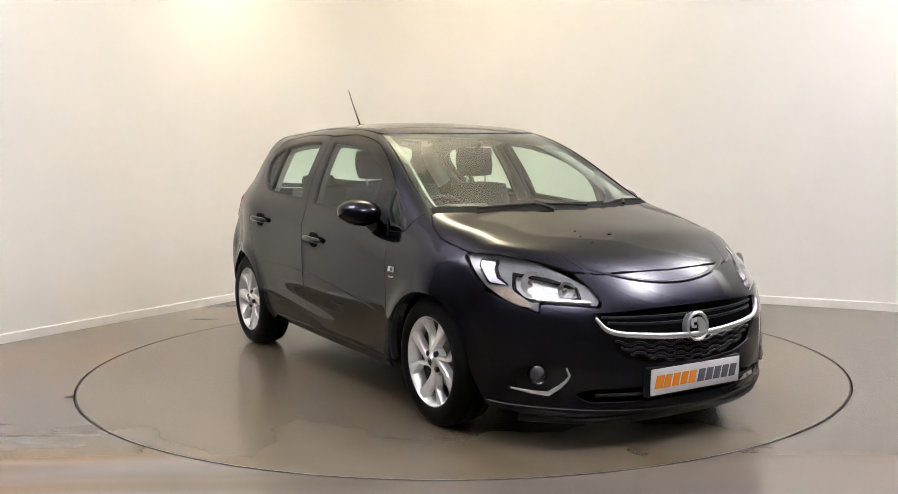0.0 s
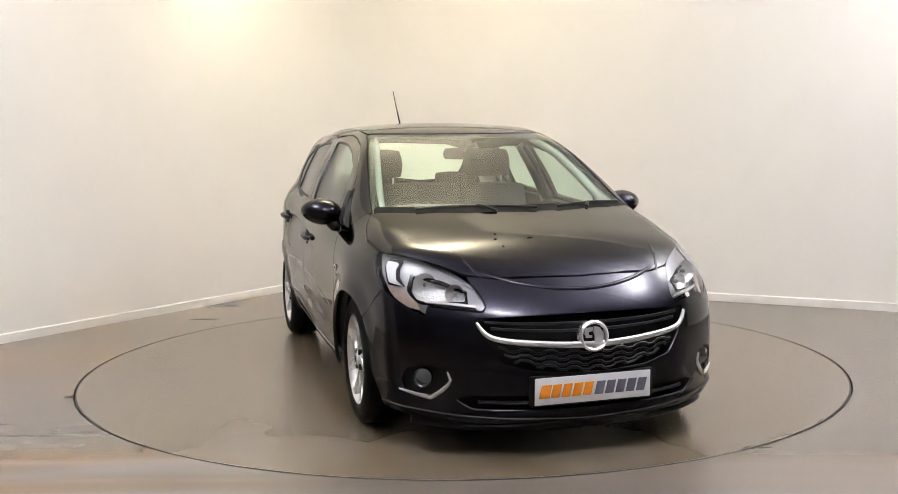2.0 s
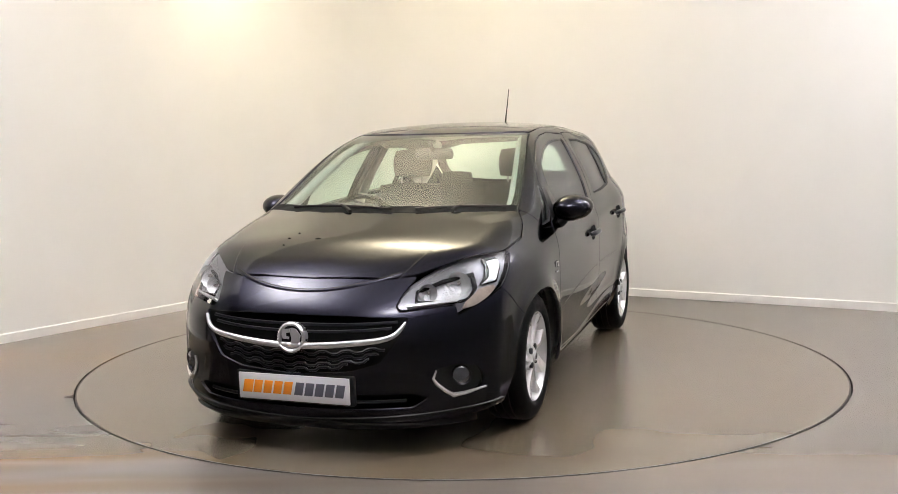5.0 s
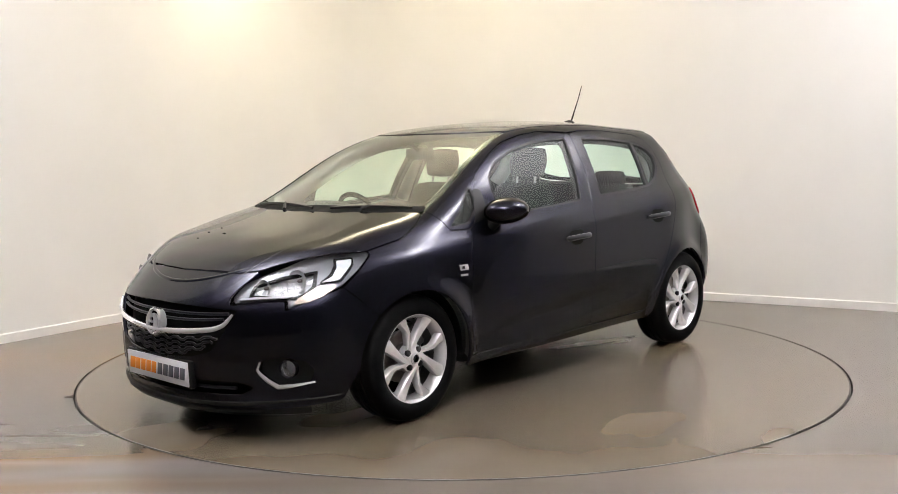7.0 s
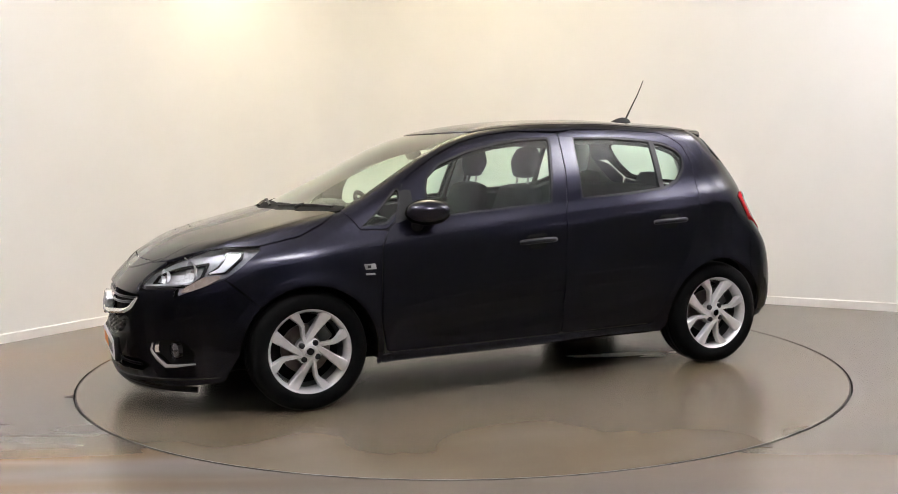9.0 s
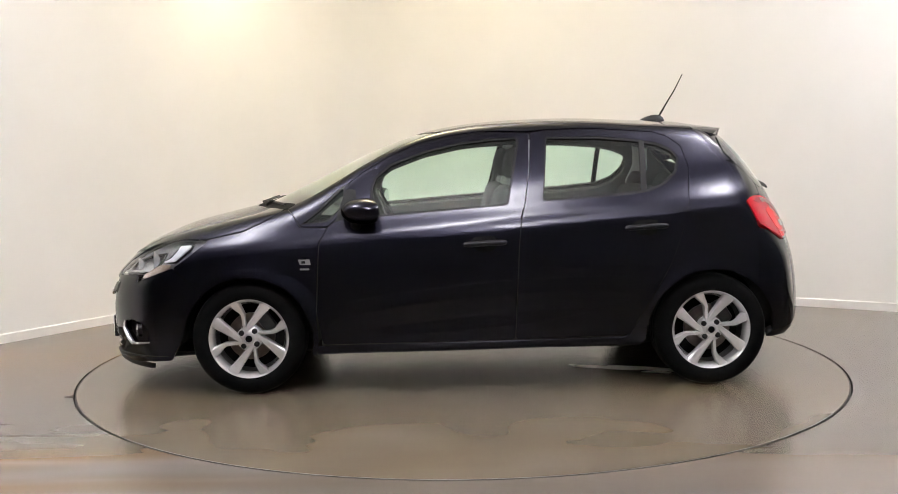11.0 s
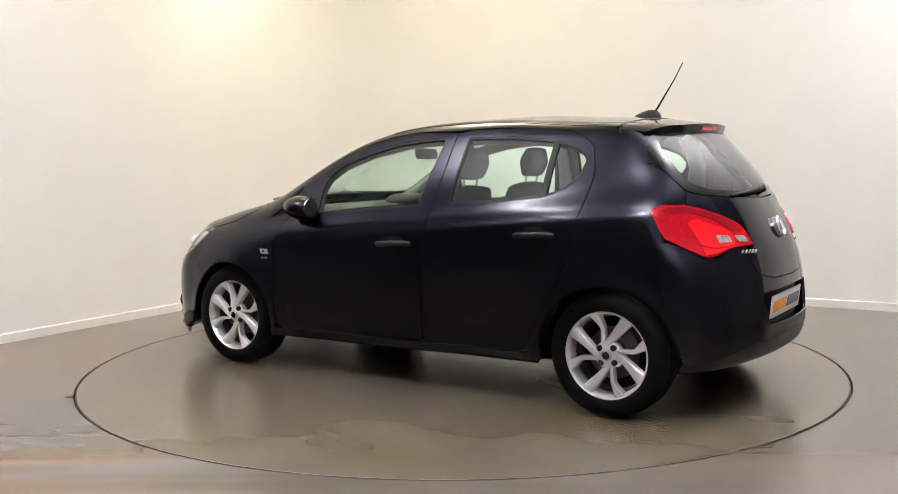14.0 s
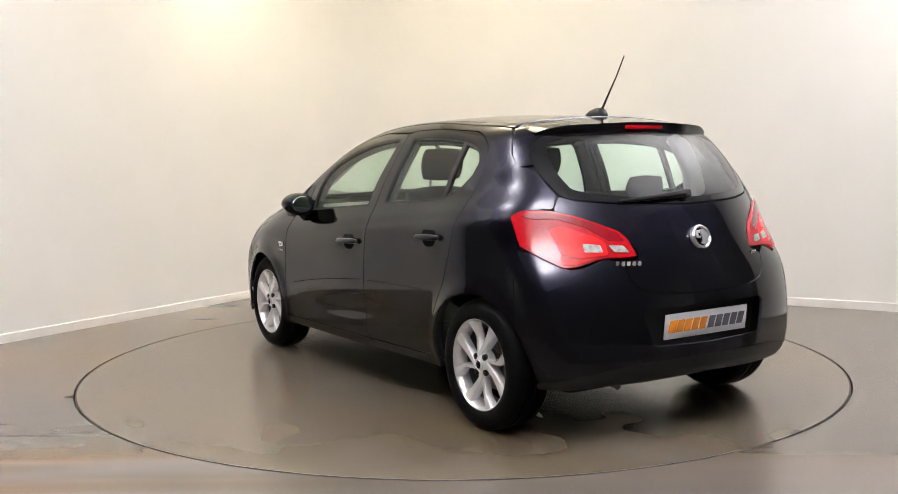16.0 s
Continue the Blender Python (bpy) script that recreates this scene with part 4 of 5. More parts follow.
tail_clear = panel("reversing_lens", "rear", [r_((0.577, 0.887), (0.512, 0.881), (0.508, 0.850), (0.581, 0.852))], M_CLEARLENS, off=0.0135, rim=0.004, radius=0.006, step=0.015)
tail_clear2 = panel("indicator_lens", "rear", [r_((0.477, 0.879), (0.417, 0.876), (0.400, 0.846), (0.463, 0.850))], M_CLEARLENS, off=0.0135, rim=0.004, radius=0.006, step=0.015)
for sgn in (1, -1):
    fix = (lambda q: q) if sgn > 0 else mirrored
    lamp = part("tail_light", fix(tail_base), car, "red wraparound tail light with clear inserts")
    part("upper_lens", fix(tail_deep), lamp, "deep red lens")
    part("brake_lens", fix(tail_bright), lamp, "bright red lens")
    part("lower_lens", fix(tail_low), lamp, "bright red lens")
    part("reversing_lens", fix(tail_clear), lamp, "clear ribbed lens")
    part("indicator_lens", fix(tail_clear2), lamp, "clear ribbed lens")


def spoiler_mesh():
    """The roof spoiler that overhangs the rear window, a rounded slab following the roof."""
    xs, ys = np.linspace(-1.295, -1.555, 14), np.linspace(-0.555, 0.555, 41)
    top, low = [], []
    for y in ys:
        e = max(0.0, (abs(y) - 0.40) / 0.20)
        edge_z = float(cast([(-1.33, y, 1.7)], [(0, 0, -1)])[0][2]) - 0.0035
        for x in xs:
            u = (x + 1.295) / -0.26
            xx = x + 0.17 * (abs(y) / 0.6) ** 3 * u
            z = edge_z + float(TOP(xx)) - float(TOP(-1.33)) + 0.010 * u * u - 0.045 * e * e * u
            back = (xx, y, z)
            top.append(back)
            low.append((xx + 0.012 * u, y * 0.995, z - 0.006 - 0.040 * u * (1 - 0.7 * e)))
    n, m = len(xs), len(ys)
    vs = top + low
    k = len(top)
    fs = []
    for j in range(m - 1):
        for i in range(n - 1):
            a = j * n + i
            fs.append((a, a + 1, a + n + 1, a + n))
            fs.append((k + a, k + a + n, k + a + n + 1, k + a + 1))
        a = j * n + n - 1
        fs.append((a, k + a, k + a + n, a + n))
        a = j * n
        fs.append((a, a + n, k + a + n, k + a))
    for j in (0, m - 1):
        for i in range(n - 1):
            a = j * n + i
            fs.append((a, a + 1, k + a + 1, k + a))
    bm = bmesh.new()
    bv = [bm.verts.new(v) for v in vs]
    for f in fs:
        bm.faces.new([bv[i] for i in f])
    return bm


top_loop = t_((-1.297, 0), (-1.297, 0.3), (-1.295, 0.583)) + s_((-1.342, 1.346), (-1.383, 1.275), (-1.440, 1.226)) + r_((0.60, 1.23), (0.555, 1.33)) + t_((-1.44, 0.42), (-1.485, 0.2), (-1.49, 0))
part("tailgate_top", panel("tailgate_top", "hoop", [both(top_loop)], M_PAINT, off=-0.007, rim=0.012, radius=0.01), tailgate)
spoiler = bm_part("roof_spoiler", spoiler_mesh(), M_PAINT, car, "roof spoiler above the rear window")
zb = float(TOP(-1.555)) - 0.012
bm_part("high_brake_light", box_bm(0.012, 0.24, 0.017, (-1.549, 0, zb - 0.006), 0.003), M_RED, spoiler, "red high-level brake light strip")
emblem("rear_badge", Vector(cast([(-2.4, 0, 0.892)], [(1, 0, 0)], 0.008)[0]), (-1, 0, 0.35), 0.056, tailgate)
for i in range(5):
    p = cast([(-2.4, 0.365 - i * 0.0245 + 0.100, 0.800 - i * 0.001)], [(1, 0, 0)], 0.003)[0]
    bm_part("script_bar", box_bm(0.004, 0.016, 0.020, (0, 0, 0), 0.001), M_CHROME, tailgate, "small chrome bar", Matrix.Translation(p) @ pose(0, 0, 0, 0, -14, -20))
for i in range(2):
    p = cast([(-2.4, -0.36 - i * 0.024, 0.800)], [(1, 0, 0)], 0.003)[0]
    bm_part("script_bar", box_bm(0.004, 0.016, 0.018, (0, 0, 0), 0.001), M_CHROME, tailgate, "small chrome bar", Matrix.Translation(p) @ pose(0, 0, 0, 0, -14, 20))
bm_part("exhaust_pipe", tube_bm([(-1.55, 0.42, 0.255), (-1.75, 0.42, 0.255), (-1.83, 0.42, 0.248)], 0.022, 16), M_ALLOYIN, car, "dull steel exhaust tail pipe")

# ---- dark shell behind the panel gaps, underbody, wheel housings ----
shell_loop = (s_((1.40, 0.80)) + t_((1.19, 0.74), (0.98, 0.68)) + t_(*[(x, y - 0.03) for x, y in WS_EDGE]) + t_(*[(x, y - 0.03) for x, y in DITCH]) + s_((-1.36, 1.30), (-1.45, 1.20), (-1.60, 1.06), (-1.60, 0.66))
              + arch(-1.338, 138, 2, 0.40, 0.385) + s_((-0.93, 0.235), (0.78, 0.235)) + arch(1.174, 180, 60, 0.40, 0.385))
shell = panel("inner_shell", "hoop", [shell_loop, s_(*grow(FRONT_WIN, 0.0)), s_(*grow(REAR_WIN, 0.0)), s_(*grow(QUARTER, 0.0))], M_TRIM, off=-0.034, rim=0.03, radius=0.01, step=0.05)
pair("inner_shell", shell, "dark cabin side trim and door frames")
lining = t_((0.235, 0), (0.17, 0.3), (0.10, 0.5)) + t_(*[(x, y - 0.01) for x, y in DITCH]) + t_((-1.33, 0.45), (-1.36, 0.0))
part("headlining", panel("headlining", "hoop", [both(lining)], M_LINING, off=-0.03, rim=0.01, step=0.06), car, "pale cloth headlining")
bm_part("underbody", box_bm(3.3, 1.10, 0.06, (0.0, 0, 0.215), 0.02), M_MATT, car, "black underbody floor pan")
bm_part("side_floor", box_bm(1.70, 1.56, 0.05, (-0.06, 0, 0.24), 0.015), M_MATT, car, "black underbody floor pan")
bm_part("engine_block", box_bm(0.78, 1.04, 0.42, (1.38, 0, 0.46), 0.05), M_MATT, car, "dark engine bay block")
bm_part("engine_cover", box_bm(0.50, 1.10, 0.20, (1.18, 0, 0.72), 0.04), M_MATT, car, "dark engine bay block")
bm_part("boot_floor", box_bm(0.62, 1.04, 0.34, (-1.50, 0, 0.50), 0.05), M_MATT, car, "dark boot tub")


def housing(ax):
    bm = bmesh.new()
    n = 20
    rings = []
    for y, r in ((0.50, 0.30), (0.50, 0.372), (0.80 if ax > 0 else 0.74, 0.372)):
        rings.append([bm.verts.new((ax + r * math.cos(radians(-4 + 188 * i / n)), y, 0.30 + r * 0.97 * math.sin(radians(-4 + 188 * i / n)))) for i in range(n + 1)])
    for a, b in zip(rings, rings[1:]):
        for i in range(n):
            bm.faces.new((a[i], a[i + 1], b[i + 1], b[i]))
    bm.faces.new(rings[0])
    return bm


for ax in AXLES:
    for sgn in (1, -1):
        h = housing(ax)
        for v in h.verts:
            v.co.y *= sgn
        bm_part("wheel_housing", h, M_MATT, car, "black wheel arch liner")

# ---- wheels ----
def blade(bm, pts, y0, thick):
    """A spoke: centre-line points (along, across, half width, outward), flat-topped with bevelled flanks."""
    rows = []
    for (r, c, w, y) in pts:
        rows.append([bm.verts.new(v) for v in ((r, y - thick, c - w * 1.1), (r, y - 0.006, c - w), (r, y, c - w * 0.72), (r, y, c + w * 0.72), (r, y - 0.006, c + w), (r, y - thick, c + w * 1.1))])
    for a, b in zip(rows, rows[1:]):
        for i in range(5):
            bm.faces.new((a[i], a[i + 1], b[i + 1], b[i]))
    bm.faces.new(rows[0][::-1])
    bm.faces.new(rows[-1])
    return bm


def build_wheel():
    """A 16-inch alloy wheel, axle along y, outer face towards +y."""
    w = new("wheel")
    w.parent = car
    tyre = [(0.205, -0.012), (0.213, 0.002), (0.222, 0.010), (0.245, 0.016), (0.270, 0.012), (0.290, 0.002), (0.302, -0.014), (0.306, -0.03)]
    for c in (-0.055, -0.095, -0.135):
        tyre += [(0.308, c + 0.006), (0.299, c + 0.004), (0.299, c - 0.004), (0.308, c - 0.006)]
    tyre += [(0.306, -0.160), (0.300, -0.178), (0.28, -0.192), (0.24, -0.196), (0.205, -0.185)]
    bm_part("tyre", lathe_bm(tyre, 72, "y", caps=False), M_RUBBER, w, "black road tyre")
    rim = bm_part("rim", lathe_bm([(0.198, -0.185), (0.198, -0.10), (0.190, -0.06), (0.196, -0.022), (0.203, -0.006), (0.212, 0.004), (0.219, 0.004), (0.219, -0.01)], 72, "y", caps=False), M_ALLOY, w, "silver twisted-spoke alloy rim")
    bm_part("barrel", lathe_bm([(0.188, -0.06), (0.180, -0.10), (0.178, -0.18)], 48, "y", caps=False), M_ALLOYIN, rim)
    for k in range(4):
        turn = pose(0, 0, 0, 0, -90 * k + 28, 0)
        bm_part("broad_spoke", blade(bmesh.new(), [(0.024, -0.034, 0.011, -0.008), (0.045, -0.030, 0.0145, -0.011), (0.10, -0.020, 0.019, -0.012), (0.15, -0.010, 0.024, -0.009), (0.185, -0.003, 0.0285, -0.005), (0.208, 0.0, 0.032, -0.001)], 0, 0.035), M_ALLOY, rim, "", turn)
        turn = pose(0, 0, 0, 0, -90 * k - 13, 0)
        bm_part("bent_spoke", blade(bmesh.new(), [(0.030, -0.012, 0.010, -0.008), (0.047, -0.007, 0.0095, -0.011), (0.09, 0.006, 0.0095, -0.012), (0.130, 0.018, 0.011, -0.011), (0.150, 0.016, 0.014, -0.009), (0.178, 0.006, 0.021, -0.006), (0.208, -0.002, 0.029, -0.001)], 0, 0.035), M_ALLOY, rim, "", turn)
        a = radians(90 * k + 72)
        # bolts drawn wide and black, for the shade in the holes round them
        bm_part("wheel_bolt", lathe_bm([(0.0155, -0.05), (0.0155, -0.012), (0.011, -0.009), (0.0001, -0.009)], 8, "y", caps=False), M_BLACK, rim, "wheel bolt, coloured black for the shade in its hole", Matrix.Translation((0.050 * math.cos(a), 0.006, 0.050 * math.sin(a))))
    bm_part("hub", lathe_bm([(0.074, -0.05), (0.070, -0.022), (0.045, -0.012), (0.036, -0.005), (0.0001, -0.004)], 40, "y", caps=False), M_ALLOY, rim)
    bm_part("centre_cap", lathe_bm([(0.029, -0.006), (0.028, 0.001), (0.020, 0.003), (0.0001, 0.003)], 28, "y", caps=False), M_SATIN, rim, "silver centre cap")
    bm_part("cap_field", lathe_bm([(0.0185, 0.0035), (0.017, 0.0045), (0.0001, 0.0048)], 24, "y", caps=False), M_GLOSSBLACK, rim, "dark badge field")
    bm_part("cap_ring", lathe_bm([(0.018, 0.002), (0.021, 0.0055), (0.024, 0.0015)], 28, "y", caps=False), M_CHROME, rim)
    bm_part("brake_disc", lathe_bm([(0.0001, -0.075), (0.07, -0.075), (0.072, -0.085), (0.128, -0.085), (0.128, -0.105)], 48, "y", caps=False), M_DISCBRAKE, w, "grey steel brake disc")
    bm_part("brake_caliper", box_bm(0.07, 0.05, 0.13, (-0.115, -0.095, 0.03), 0.012), M_ALLOYIN, w, "grey brake caliper")
    bm_part("back_plate", lathe_bm([(0.0001, -0.12), (0.185, -0.12)], 40, "y", caps=False), M_MATT, w)
    return w


first = build_wheel()
TILTS = {(0, 1): 35, (1, 1): 32, (0, -1): 33, (1, -1): 58}
for i, ax in enumerate(AXLES):
    for sgn in (1, -1):
        m = Matrix.Translation((ax, 0.832 * sgn, WHEEL_R)) @ pose(0, 0, 0, 0, TILTS[(i, sgn)], 0 if sgn > 0 else 180)
        if sgn < 0:
            m = Matrix.Translation((ax, 0.832 * sgn, WHEEL_R)) @ pose(0, 0, 0, 0, 0, 180) @ pose(0, 0, 0, 0, TILTS[(i, sgn)], 0)
        if (i, sgn) == (0, 1):
            first.matrix_basis = m
        else:
            copy_thing(first, m)

# ---- mirrors, handles, wipers, aerial, badges ----
def bulb(sgn):
    """A wing mirror's rounded shell, flat behind."""
    bm = bmesh.new()
    bmesh.ops.create_uvsphere(bm, u_segments=28, v_segments=16, radius=1.0)
    for v in bm.verts:
        x, y, z = v.co
        x = max(x, -0.55)
        taper = 1 - 0.16 * (y + 1) / 2
        v.co = (0.560 + 0.122 * x - 0.02 * (y + 1), sgn * (0.884 + 0.106 * y), 0.988 + 0.077 * z * taper + 0.006 * y)
    return bm


for sgn in (1, -1):
    mirror = bm_part("wing_mirror", bulb(sgn), M_PAINT, car, "rounded anthracite wing mirror")
    bm_part("mirror_glass", lathe_bm([(0.0001, 0.003), (0.046, 0.003), (0.049, 0.0)], 28, "z", caps=False), M_MIRROR, mirror, "mirror glass",
            Matrix.Translation((0.4725, 0.884 * sgn, 0.991)) @ Vector((-1, -0.189 * sgn, 0)).to_track_quat("Z", "Y").to_matrix().to_4x4() @ Matrix.Diagonal((1.5, 1.02, 1, 1)))
    bm_part("mirror_arm", tube_bm([(0.585, 0.80 * sgn, 0.900), (0.578, 0.835 * sgn, 0.928), (0.572, 0.85 * sgn, 0.958)], [0.036, 0.030, 0.026], 10), M_BLACK, mirror, "black mirror foot")
    tri = panel("mirror_base", "side", [s_((0.640, 1.10), (0.585, 1.10), (0.585, 0.962), (0.70, 0.928))], M_BLACK, off=0.002, rim=0.012, radius=0.012)
    part("mirror_base", tri if sgn > 0 else mirrored(tri), mirror, "black triangular mirror base")
for doors, xc, zc in ((front_doors, -0.103, 0.806), (rear_doors, -0.970, 0.880)):
    # a flush black patch stands in for the shade inside the handle hollow
    scoop = panel("handle_scoop_shade", "side", [s_((xc + 0.060, zc + 0.036), (xc - 0.058, zc + 0.040), (xc - 0.072, zc), (xc - 0.046, zc - 0.044), (xc + 0.041, zc - 0.046), (xc + 0.07, zc))], M_MATT, off=0.0012, rim=0.001, radius=0.03, step=0.02)
    for d, sgn in ((doors[0], 1), (doors[1], -1)):
        part("handle_scoop_shade", scoop if sgn > 0 else mirrored(scoop), d, "flush black patch standing in for the shaded handle recess")
        pts = []
        for i in range(13):
            u = i / 12
            x = xc + 0.112 - 0.224 * u
            z = zc - 0.006 + 0.010 * u + 0.004 * math.sin(math.pi * u)
            y = float(cast([(x, 1.1, z)], [(0, -1, 0)])[0][1]) + 0.010 + 0.022 * math.sin(math.pi * u) ** 0.7
            pts.append((x, y * sgn, z))
        bm_part("door_handle", tube_bm(pts, [0.009] + [0.0155] * 11 + [0.010], 10), M_HANDLE, d, "dark pull handle")
# the low crease that sweeps up along both doors
for doors, xs in ((front_doors, np.linspace(0.72, -0.262, 26)), (rear_doors, np.linspace(-0.290, -1.02, 26))):
    zs = np.interp(xs, [-1.0, -0.95, -0.9, -0.7, -0.5, -0.2, 0.083, 0.42, 0.78], [0.592, 0.610, 0.618, 0.617, 0.614, 0.602, 0.578, 0.537, 0.48])
    run = cast(np.stack([xs, 0 * xs + 1.1, zs], -1), [(0, -1, 0)] * 26)
    for d, sgn in ((doors[0], 1), (doors[1], -1)):
        pts = [(q[0], (q[1] - 0.0131 - (0.003 if i in (0, 25) else 0)) * sgn, q[2]) for i, q in enumerate(run)]
        bm_part("door_crease", tube_bm(pts, 0.014, 24), M_PAINT, d, "raised crease low on the door")
for sgn in (1, -1):
    for k, (w, h, dz) in enumerate(((0.060, 0.030, 0.0), (0.050, 0.010, -0.038))):
        p = cast([(0.86, 1.1, 0.722 + dz)], [(0, -1, 0)], 0.003)[0]
        bm = box_bm(w, 0.005, h, (0, 0, 0), 0.0015)
        for v in bm.verts:
            v.co.x += v.co.z * 0.3
        bm_part("fender_badge", bm, M_CHROME if k == 0 else M_SATIN, fenders[0 if sgn > 0 else 1], "small chrome fender badge", Matrix.Translation((p[0], p[1] * sgn, p[2])))
        if k == 0:
            bm_part("fender_badge_bar", box_bm(0.02, 0.007, 0.014, (0.006, 0, 0), 0.001), M_BLACK, fenders[0 if sgn > 0 else 1], "dark badge inlay", Matrix.Translation((p[0], p[1] * sgn, p[2])))


def over(x, y, up):
    return Vector(cast([(x, y, 1.8)], [(0, 0, -1)], up)[0])


for (pivot, elbow, ends) in (((1.20, -0.12), (1.13, 0.02), ((1.185, 0.10), (1.075, -0.50))), ((1.12, 0.40), (1.10, 0.50), ((1.165, 0.22), (0.985, 0.64)))):
    n = 12
    a, b = ends
    blade_pts = [over(a[0] + (b[0] - a[0]) * i / n, a[1] + (b[1] - a[1]) * i / n, 0.010) for i in range(n + 1)]
    wip = bm_part("wiper", tube_bm(blade_pts, 0.0065, 6), M_BLACK, car, "black windscreen wiper")
    mid = blade_pts[n // 2] + Vector((0, 0, 0.006))
    p0 = over(pivot[0], pivot[1], 0.003)
    bm_part("wiper_arm", tube_bm([p0, p0 * 0.5 + mid * 0.5 + Vector((0, 0, 0.005)), mid], [0.010, 0.008, 0.006], 8), M_BLACK, wip)


def behind(y, z, off):
    return Vector(cast([(-2.4, y, z)], [(1, 0, 0)], off)[0])


rw = [behind(0.38 - 0.40 * i / 8, 1.064 + 0.028 * i / 8, 0.016) for i in range(9)]
rear_wiper = bm_part("rear_wiper", tube_bm(rw, [0.006, 0.008, 0.010, 0.012, 0.014, 0.016, 0.018, 0.02, 0.018], 8), M_BLACK, car, "black rear window wiper")
bm_part("wiper_pivot", lathe_bm([(0.022, 0.0), (0.022, 0.03), (0.014, 0.038), (0.0001, 0.038)], 18, "z"), M_BLACK, rear_wiper, "", Matrix.Translation(behind(0.0, 1.075, -0.005)) @ Vector((-1, 0, 0.5)).to_track_quat("Z", "Y").to_matrix().to_4x4())

bm = bmesh.new()
bmesh.ops.create_uvsphere(bm, u_segments=20, v_segments=12, radius=1.0)
for v in bm.verts:
    v.co = (-1.200 + 0.082 * v.co.x, 0.032 * v.co.y * (1.15 - 0.35 * v.co.x), 1.462 + 0.040 * max(v.co.z, -0.3) * (1.05 - 0.42 * v.co.x))
aerial = bm_part("roof_aerial", bm, M_BLACK, car, "black roof aerial with a thin whip")
bm_part("aerial_whip", tube_bm([(-1.238, 0, 1.480), (-1.30, -0.006, 1.583), (-1.345, -0.010, 1.655), (-1.395, -0.015, 1.752)], [0.007, 0.0045, 0.0035, 0.0028], 8), M_BLACK, aerial)

# ---- cabin ----
def cushion(name, sx, sy, sz, m, parent, mat=M_CLOTH, bulge=0.12, label=""):
    bm = bmesh.new()
    bmesh.ops.create_cube(bm, size=1)
    bmesh.ops.subdivide_edges(bm, edges=bm.edges, cuts=5, use_grid_fill=True)
    for v in bm.verts:
        p = v.co * 2
        q = Vector((p.x * math.sqrt(max(0, 1 - p.y**2 * bulge * 2 - p.z**2 * bulge * 2)), p.y * math.sqrt(max(0, 1 - p.x**2 * bulge * 2 - p.z**2 * bulge)), p.z * math.sqrt(max(0, 1 - p.x**2 * bulge * 2 - p.y**2 * bulge))))
        v.co = Vector((q.x * sx / 2, q.y * sy / 2, q.z * sz / 2))
    return bm_part(name, bm, mat, parent, label, m)


for y in (0.36, -0.36):
    seat = cushion("front_seat", 0.50, 0.48, 0.16, Matrix.Translation((0.10, y, 0.51)), car, label="dark cloth front seat")
    cushion("seat_back", 0.14, 0.46, 0.60, Matrix.Translation((-0.30, 0, 0.30)) @ pose(0, 0, 0, 0, -14, 0), seat)
    cushion("headrest", 0.11, 0.27, 0.185, Matrix.Translation((-0.40, 0, 0.715)) @ pose(0, 0, 0, 0, -10, 0), seat, bulge=0.2)
    for dy in (-0.07, 0.07):
        bm_part("headrest_post", tube_bm([(-0.365, dy, 0.54), (-0.39, dy, 0.66)], 0.007, 8), M_SATIN, seat)
bench = cushion("rear_bench", 0.48, 1.22, 0.16, Matrix.Translation((-0.78, 0, 0.56)), car, label="dark cloth rear bench seat")
cushion("bench_back", 0.14, 1.20, 0.52, Matrix.Translation((-0.30, 0, 0.27)) @ pose(0, 0, 0, 0, -18, 0), bench)
for y in (0.36, -0.36):
    cushion("headrest", 0.09, 0.25, 0.14, Matrix.Translation((-0.40, y, 0.525)) @ pose(0, 0, 0, 0, -12, 0), bench, bulge=0.2)
cushion("parcel_shelf", 0.34, 1.10, 0.03, Matrix.Translation((-1.33, 0, 0.965)), car, M_TRIM, 0.03, "dark parcel shelf")
dash = cushion("dashboard", 0.50, 1.34, 0.34, Matrix.Translation((0.86, 0, 0.80)), car, M_TRIM, 0.09, "dark moulded dashboard")
cushion("instrument_hood", 0.20, 0.36, 0.10, Matrix.Translation((-0.16, -0.36, 0.17)), dash, M_TRIM, 0.2)
wheel_m = Matrix.Translation((0.43, -0.36, 0.895)) @ pose(0, 0, 0, 0, -62, 0)
ring = [(0.175 * math.cos(2 * math.pi * i / 40), 0.175 * math.sin(2 * math.pi * i / 40), 0) for i in range(41)]
steer = bm_part("steering_wheel", tube_bm(ring, 0.015, 10), M_BLACK, car, "black three-spoke steering wheel", wheel_m)
bm_part("airbag_hub", lathe_bm([(0.07, -0.03), (0.072, 0.0), (0.05, 0.018), (0.0001, 0.022)], 24, "z"), M_BLACK, steer)
for a in (0, 180, 270):
    c, s = math.cos(radians(a)), math.sin(radians(a))
    bm_part("wheel_spoke", tube_bm([(0.05 * s, 0.05 * c, 0), (0.17 * s, 0.17 * c, 0)], 0.013, 8), M_SATIN, steer)
vm = cushion("rear_view_mirror", 0.04, 0.24, 0.07, Matrix.Translation((0.275, 0.0, 1.285)) @ pose(0, 0, 0, 0, 12, 0), car, M_BLACK, 0.2, "black rear-view mirror")
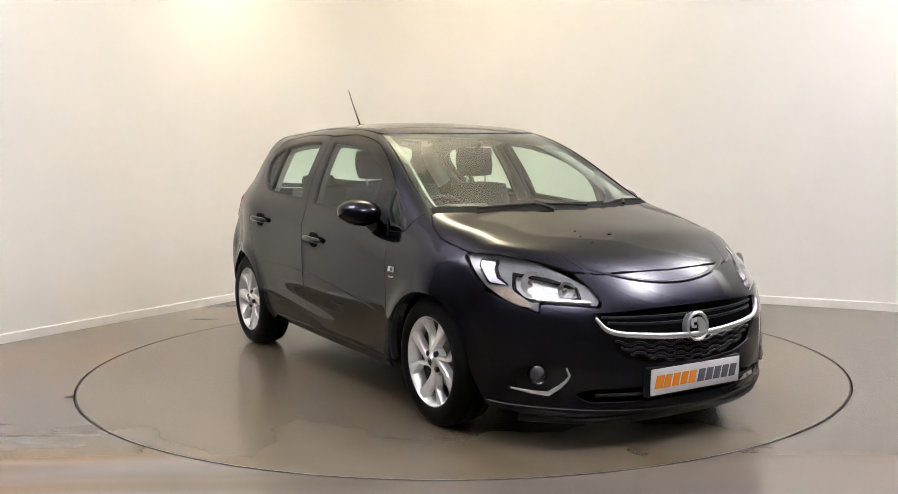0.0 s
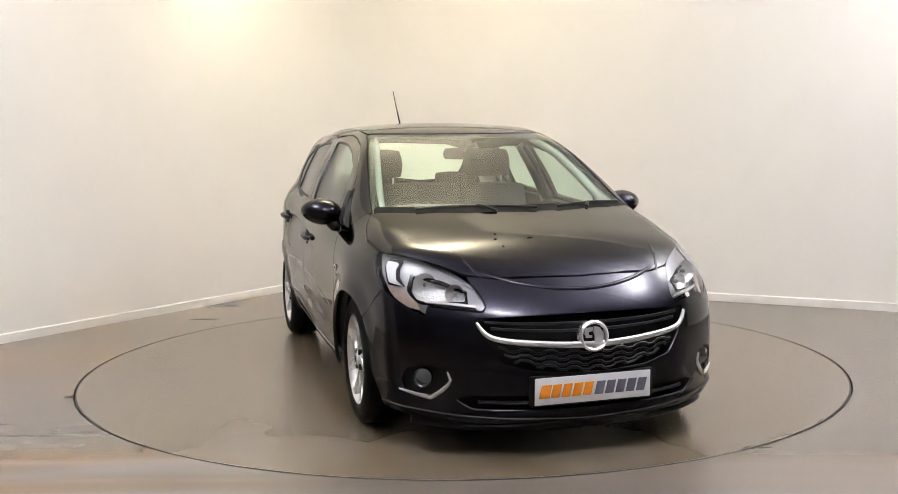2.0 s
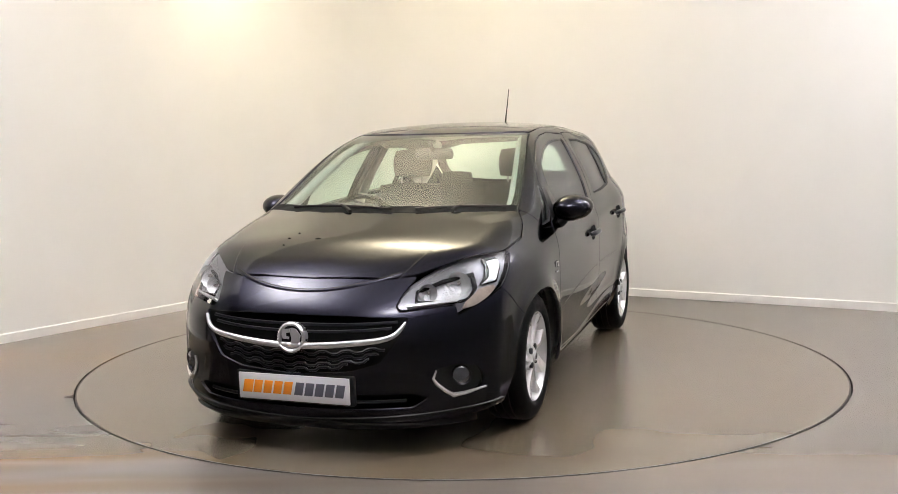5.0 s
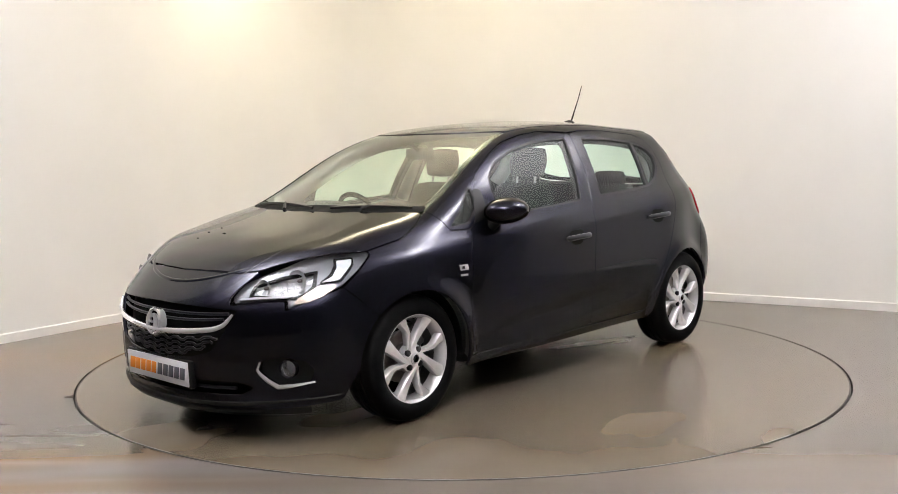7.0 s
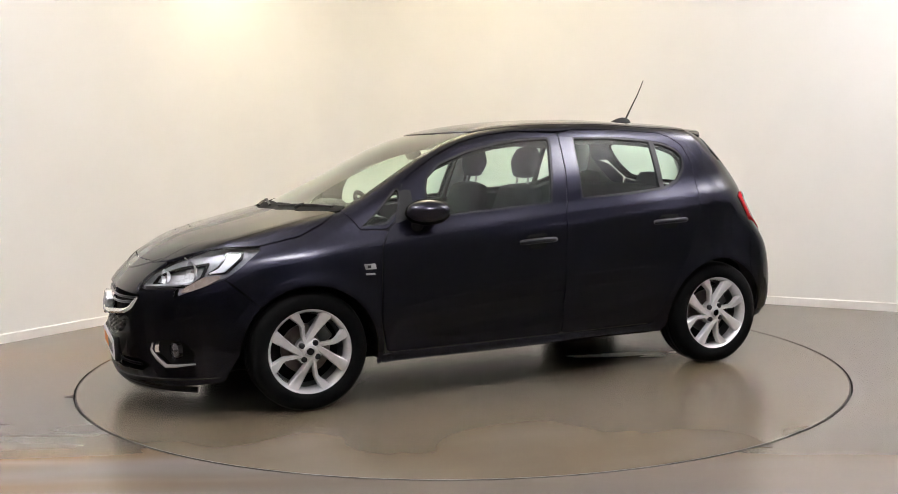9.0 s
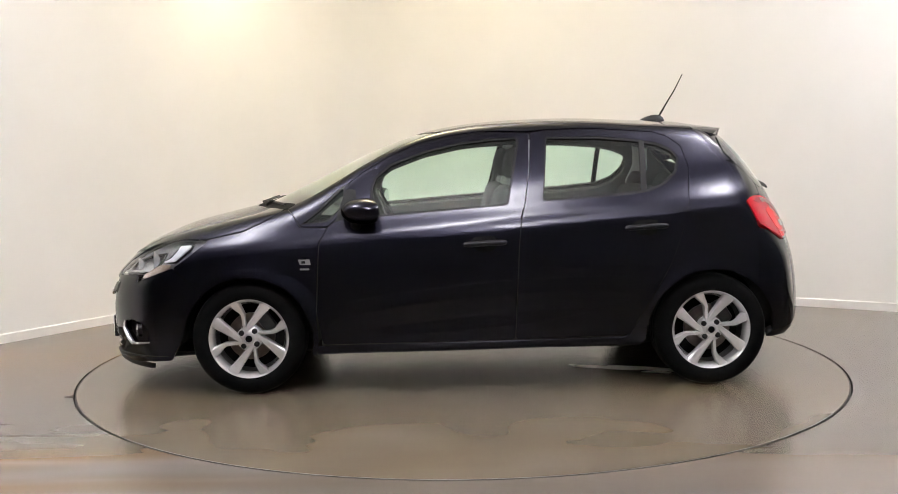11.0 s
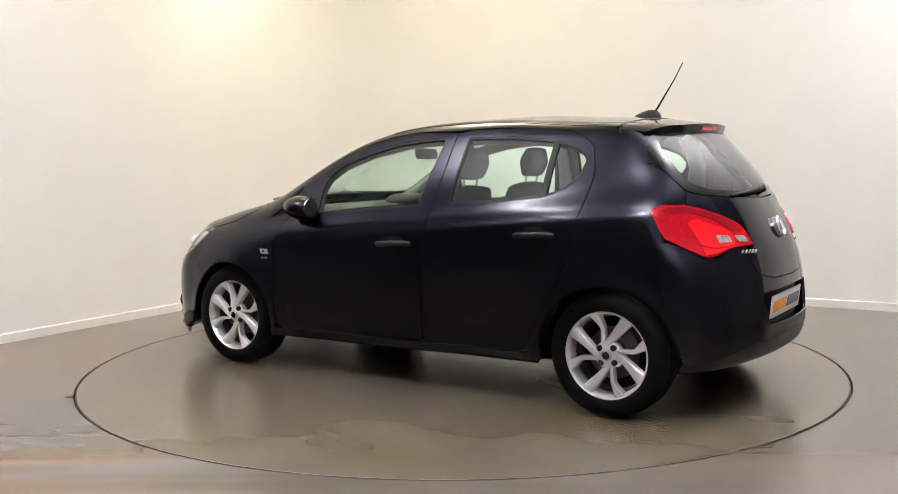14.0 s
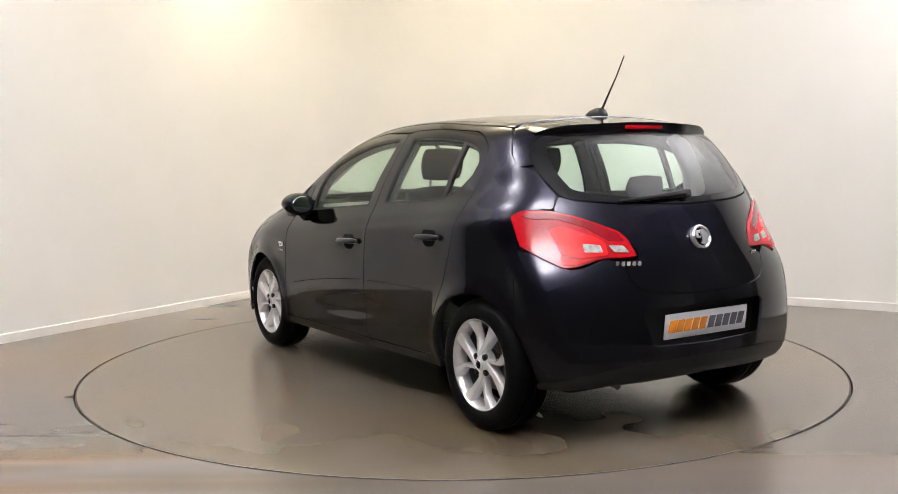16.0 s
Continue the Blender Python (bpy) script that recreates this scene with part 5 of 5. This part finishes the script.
bm_part("mirror_stalk", tube_bm([(0.01, 0, 0.02), (0.06, 0, 0.075)], 0.012, 8), M_BLACK, vm)


for sgn in (1, -1):
    a_line = spots(t_(*[(x, y - 0.035) for x, y in WS_EDGE]))
    pts = [(q[0] - 0.015, (q[1] - 0.02) * sgn, q[2] - 0.045) for q in a_line]
    bm_part("pillar_trim", tube_bm(pts, [0.030, 0.028, 0.026, 0.024, 0.022, 0.020], 10), M_PILLAR, car, "pale grey windscreen pillar trim")
    b_line = spots(s_((-0.315, 0.98), (-0.335, 1.10), (-0.352, 1.22), (-0.365, 1.34)))
    pts = [(q[0], (q[1] - 0.055) * sgn, q[2]) for q in b_line]
    bm_part("pillar_trim", tube_bm(pts, [0.045, 0.042, 0.038, 0.034], 10), M_PILLAR, car, "pale grey centre pillar trim")
    c_line = spots(s_((-1.20, 1.06), (-1.235, 1.18), (-1.22, 1.30), (-1.18, 1.36)))
    pts = [(q[0] - 0.035, (q[1] - 0.115) * sgn, q[2]) for q in c_line]
    bm_part("pillar_trim", tube_bm(pts, [0.055, 0.052, 0.050, 0.04], 10), M_PILLAR, car, "pale grey rear pillar trim")
for sgn in (1, -1):
    n = 30
    line = []
    for i in range(n + 1):
        u = i / n
        line.append(over(1.08 + 0.76 * u, sgn * (0.555 - 0.085 * u - 0.065 * u ** 4), -0.0136 - 0.0015 * abs(2 * u - 1) ** 8))
    bm_part("bonnet_crease", tube_bm(line, 0.014, 24), M_PAINT, car, "raised crease along the bonnet")
for x, y, w in ((1.60, -0.10, 0.015), (1.52, -0.24, 0.006), (1.585, -0.26, 0.008), (1.66, -0.25, 0.006)):
    bm_part("paint_chip", tube_bm([over(x, y - w, 0.0012), over(x - 0.004, y, 0.0016), over(x, y + w, 0.0012)], [0.0008, 0.0026, 0.0008], 6), M_GAP, car, "small dark paint chip on the bonnet")


def motions():
    walk(turntable, [(t, pose(0, 0, 0, 0, 0, a)) for t, a in TURN])
    walk(car, [(t, pose(0, 0, 0, 0, 0, a) @ pose(0, CENTRE_Y, 0)) for t, a in TURN])


motions()
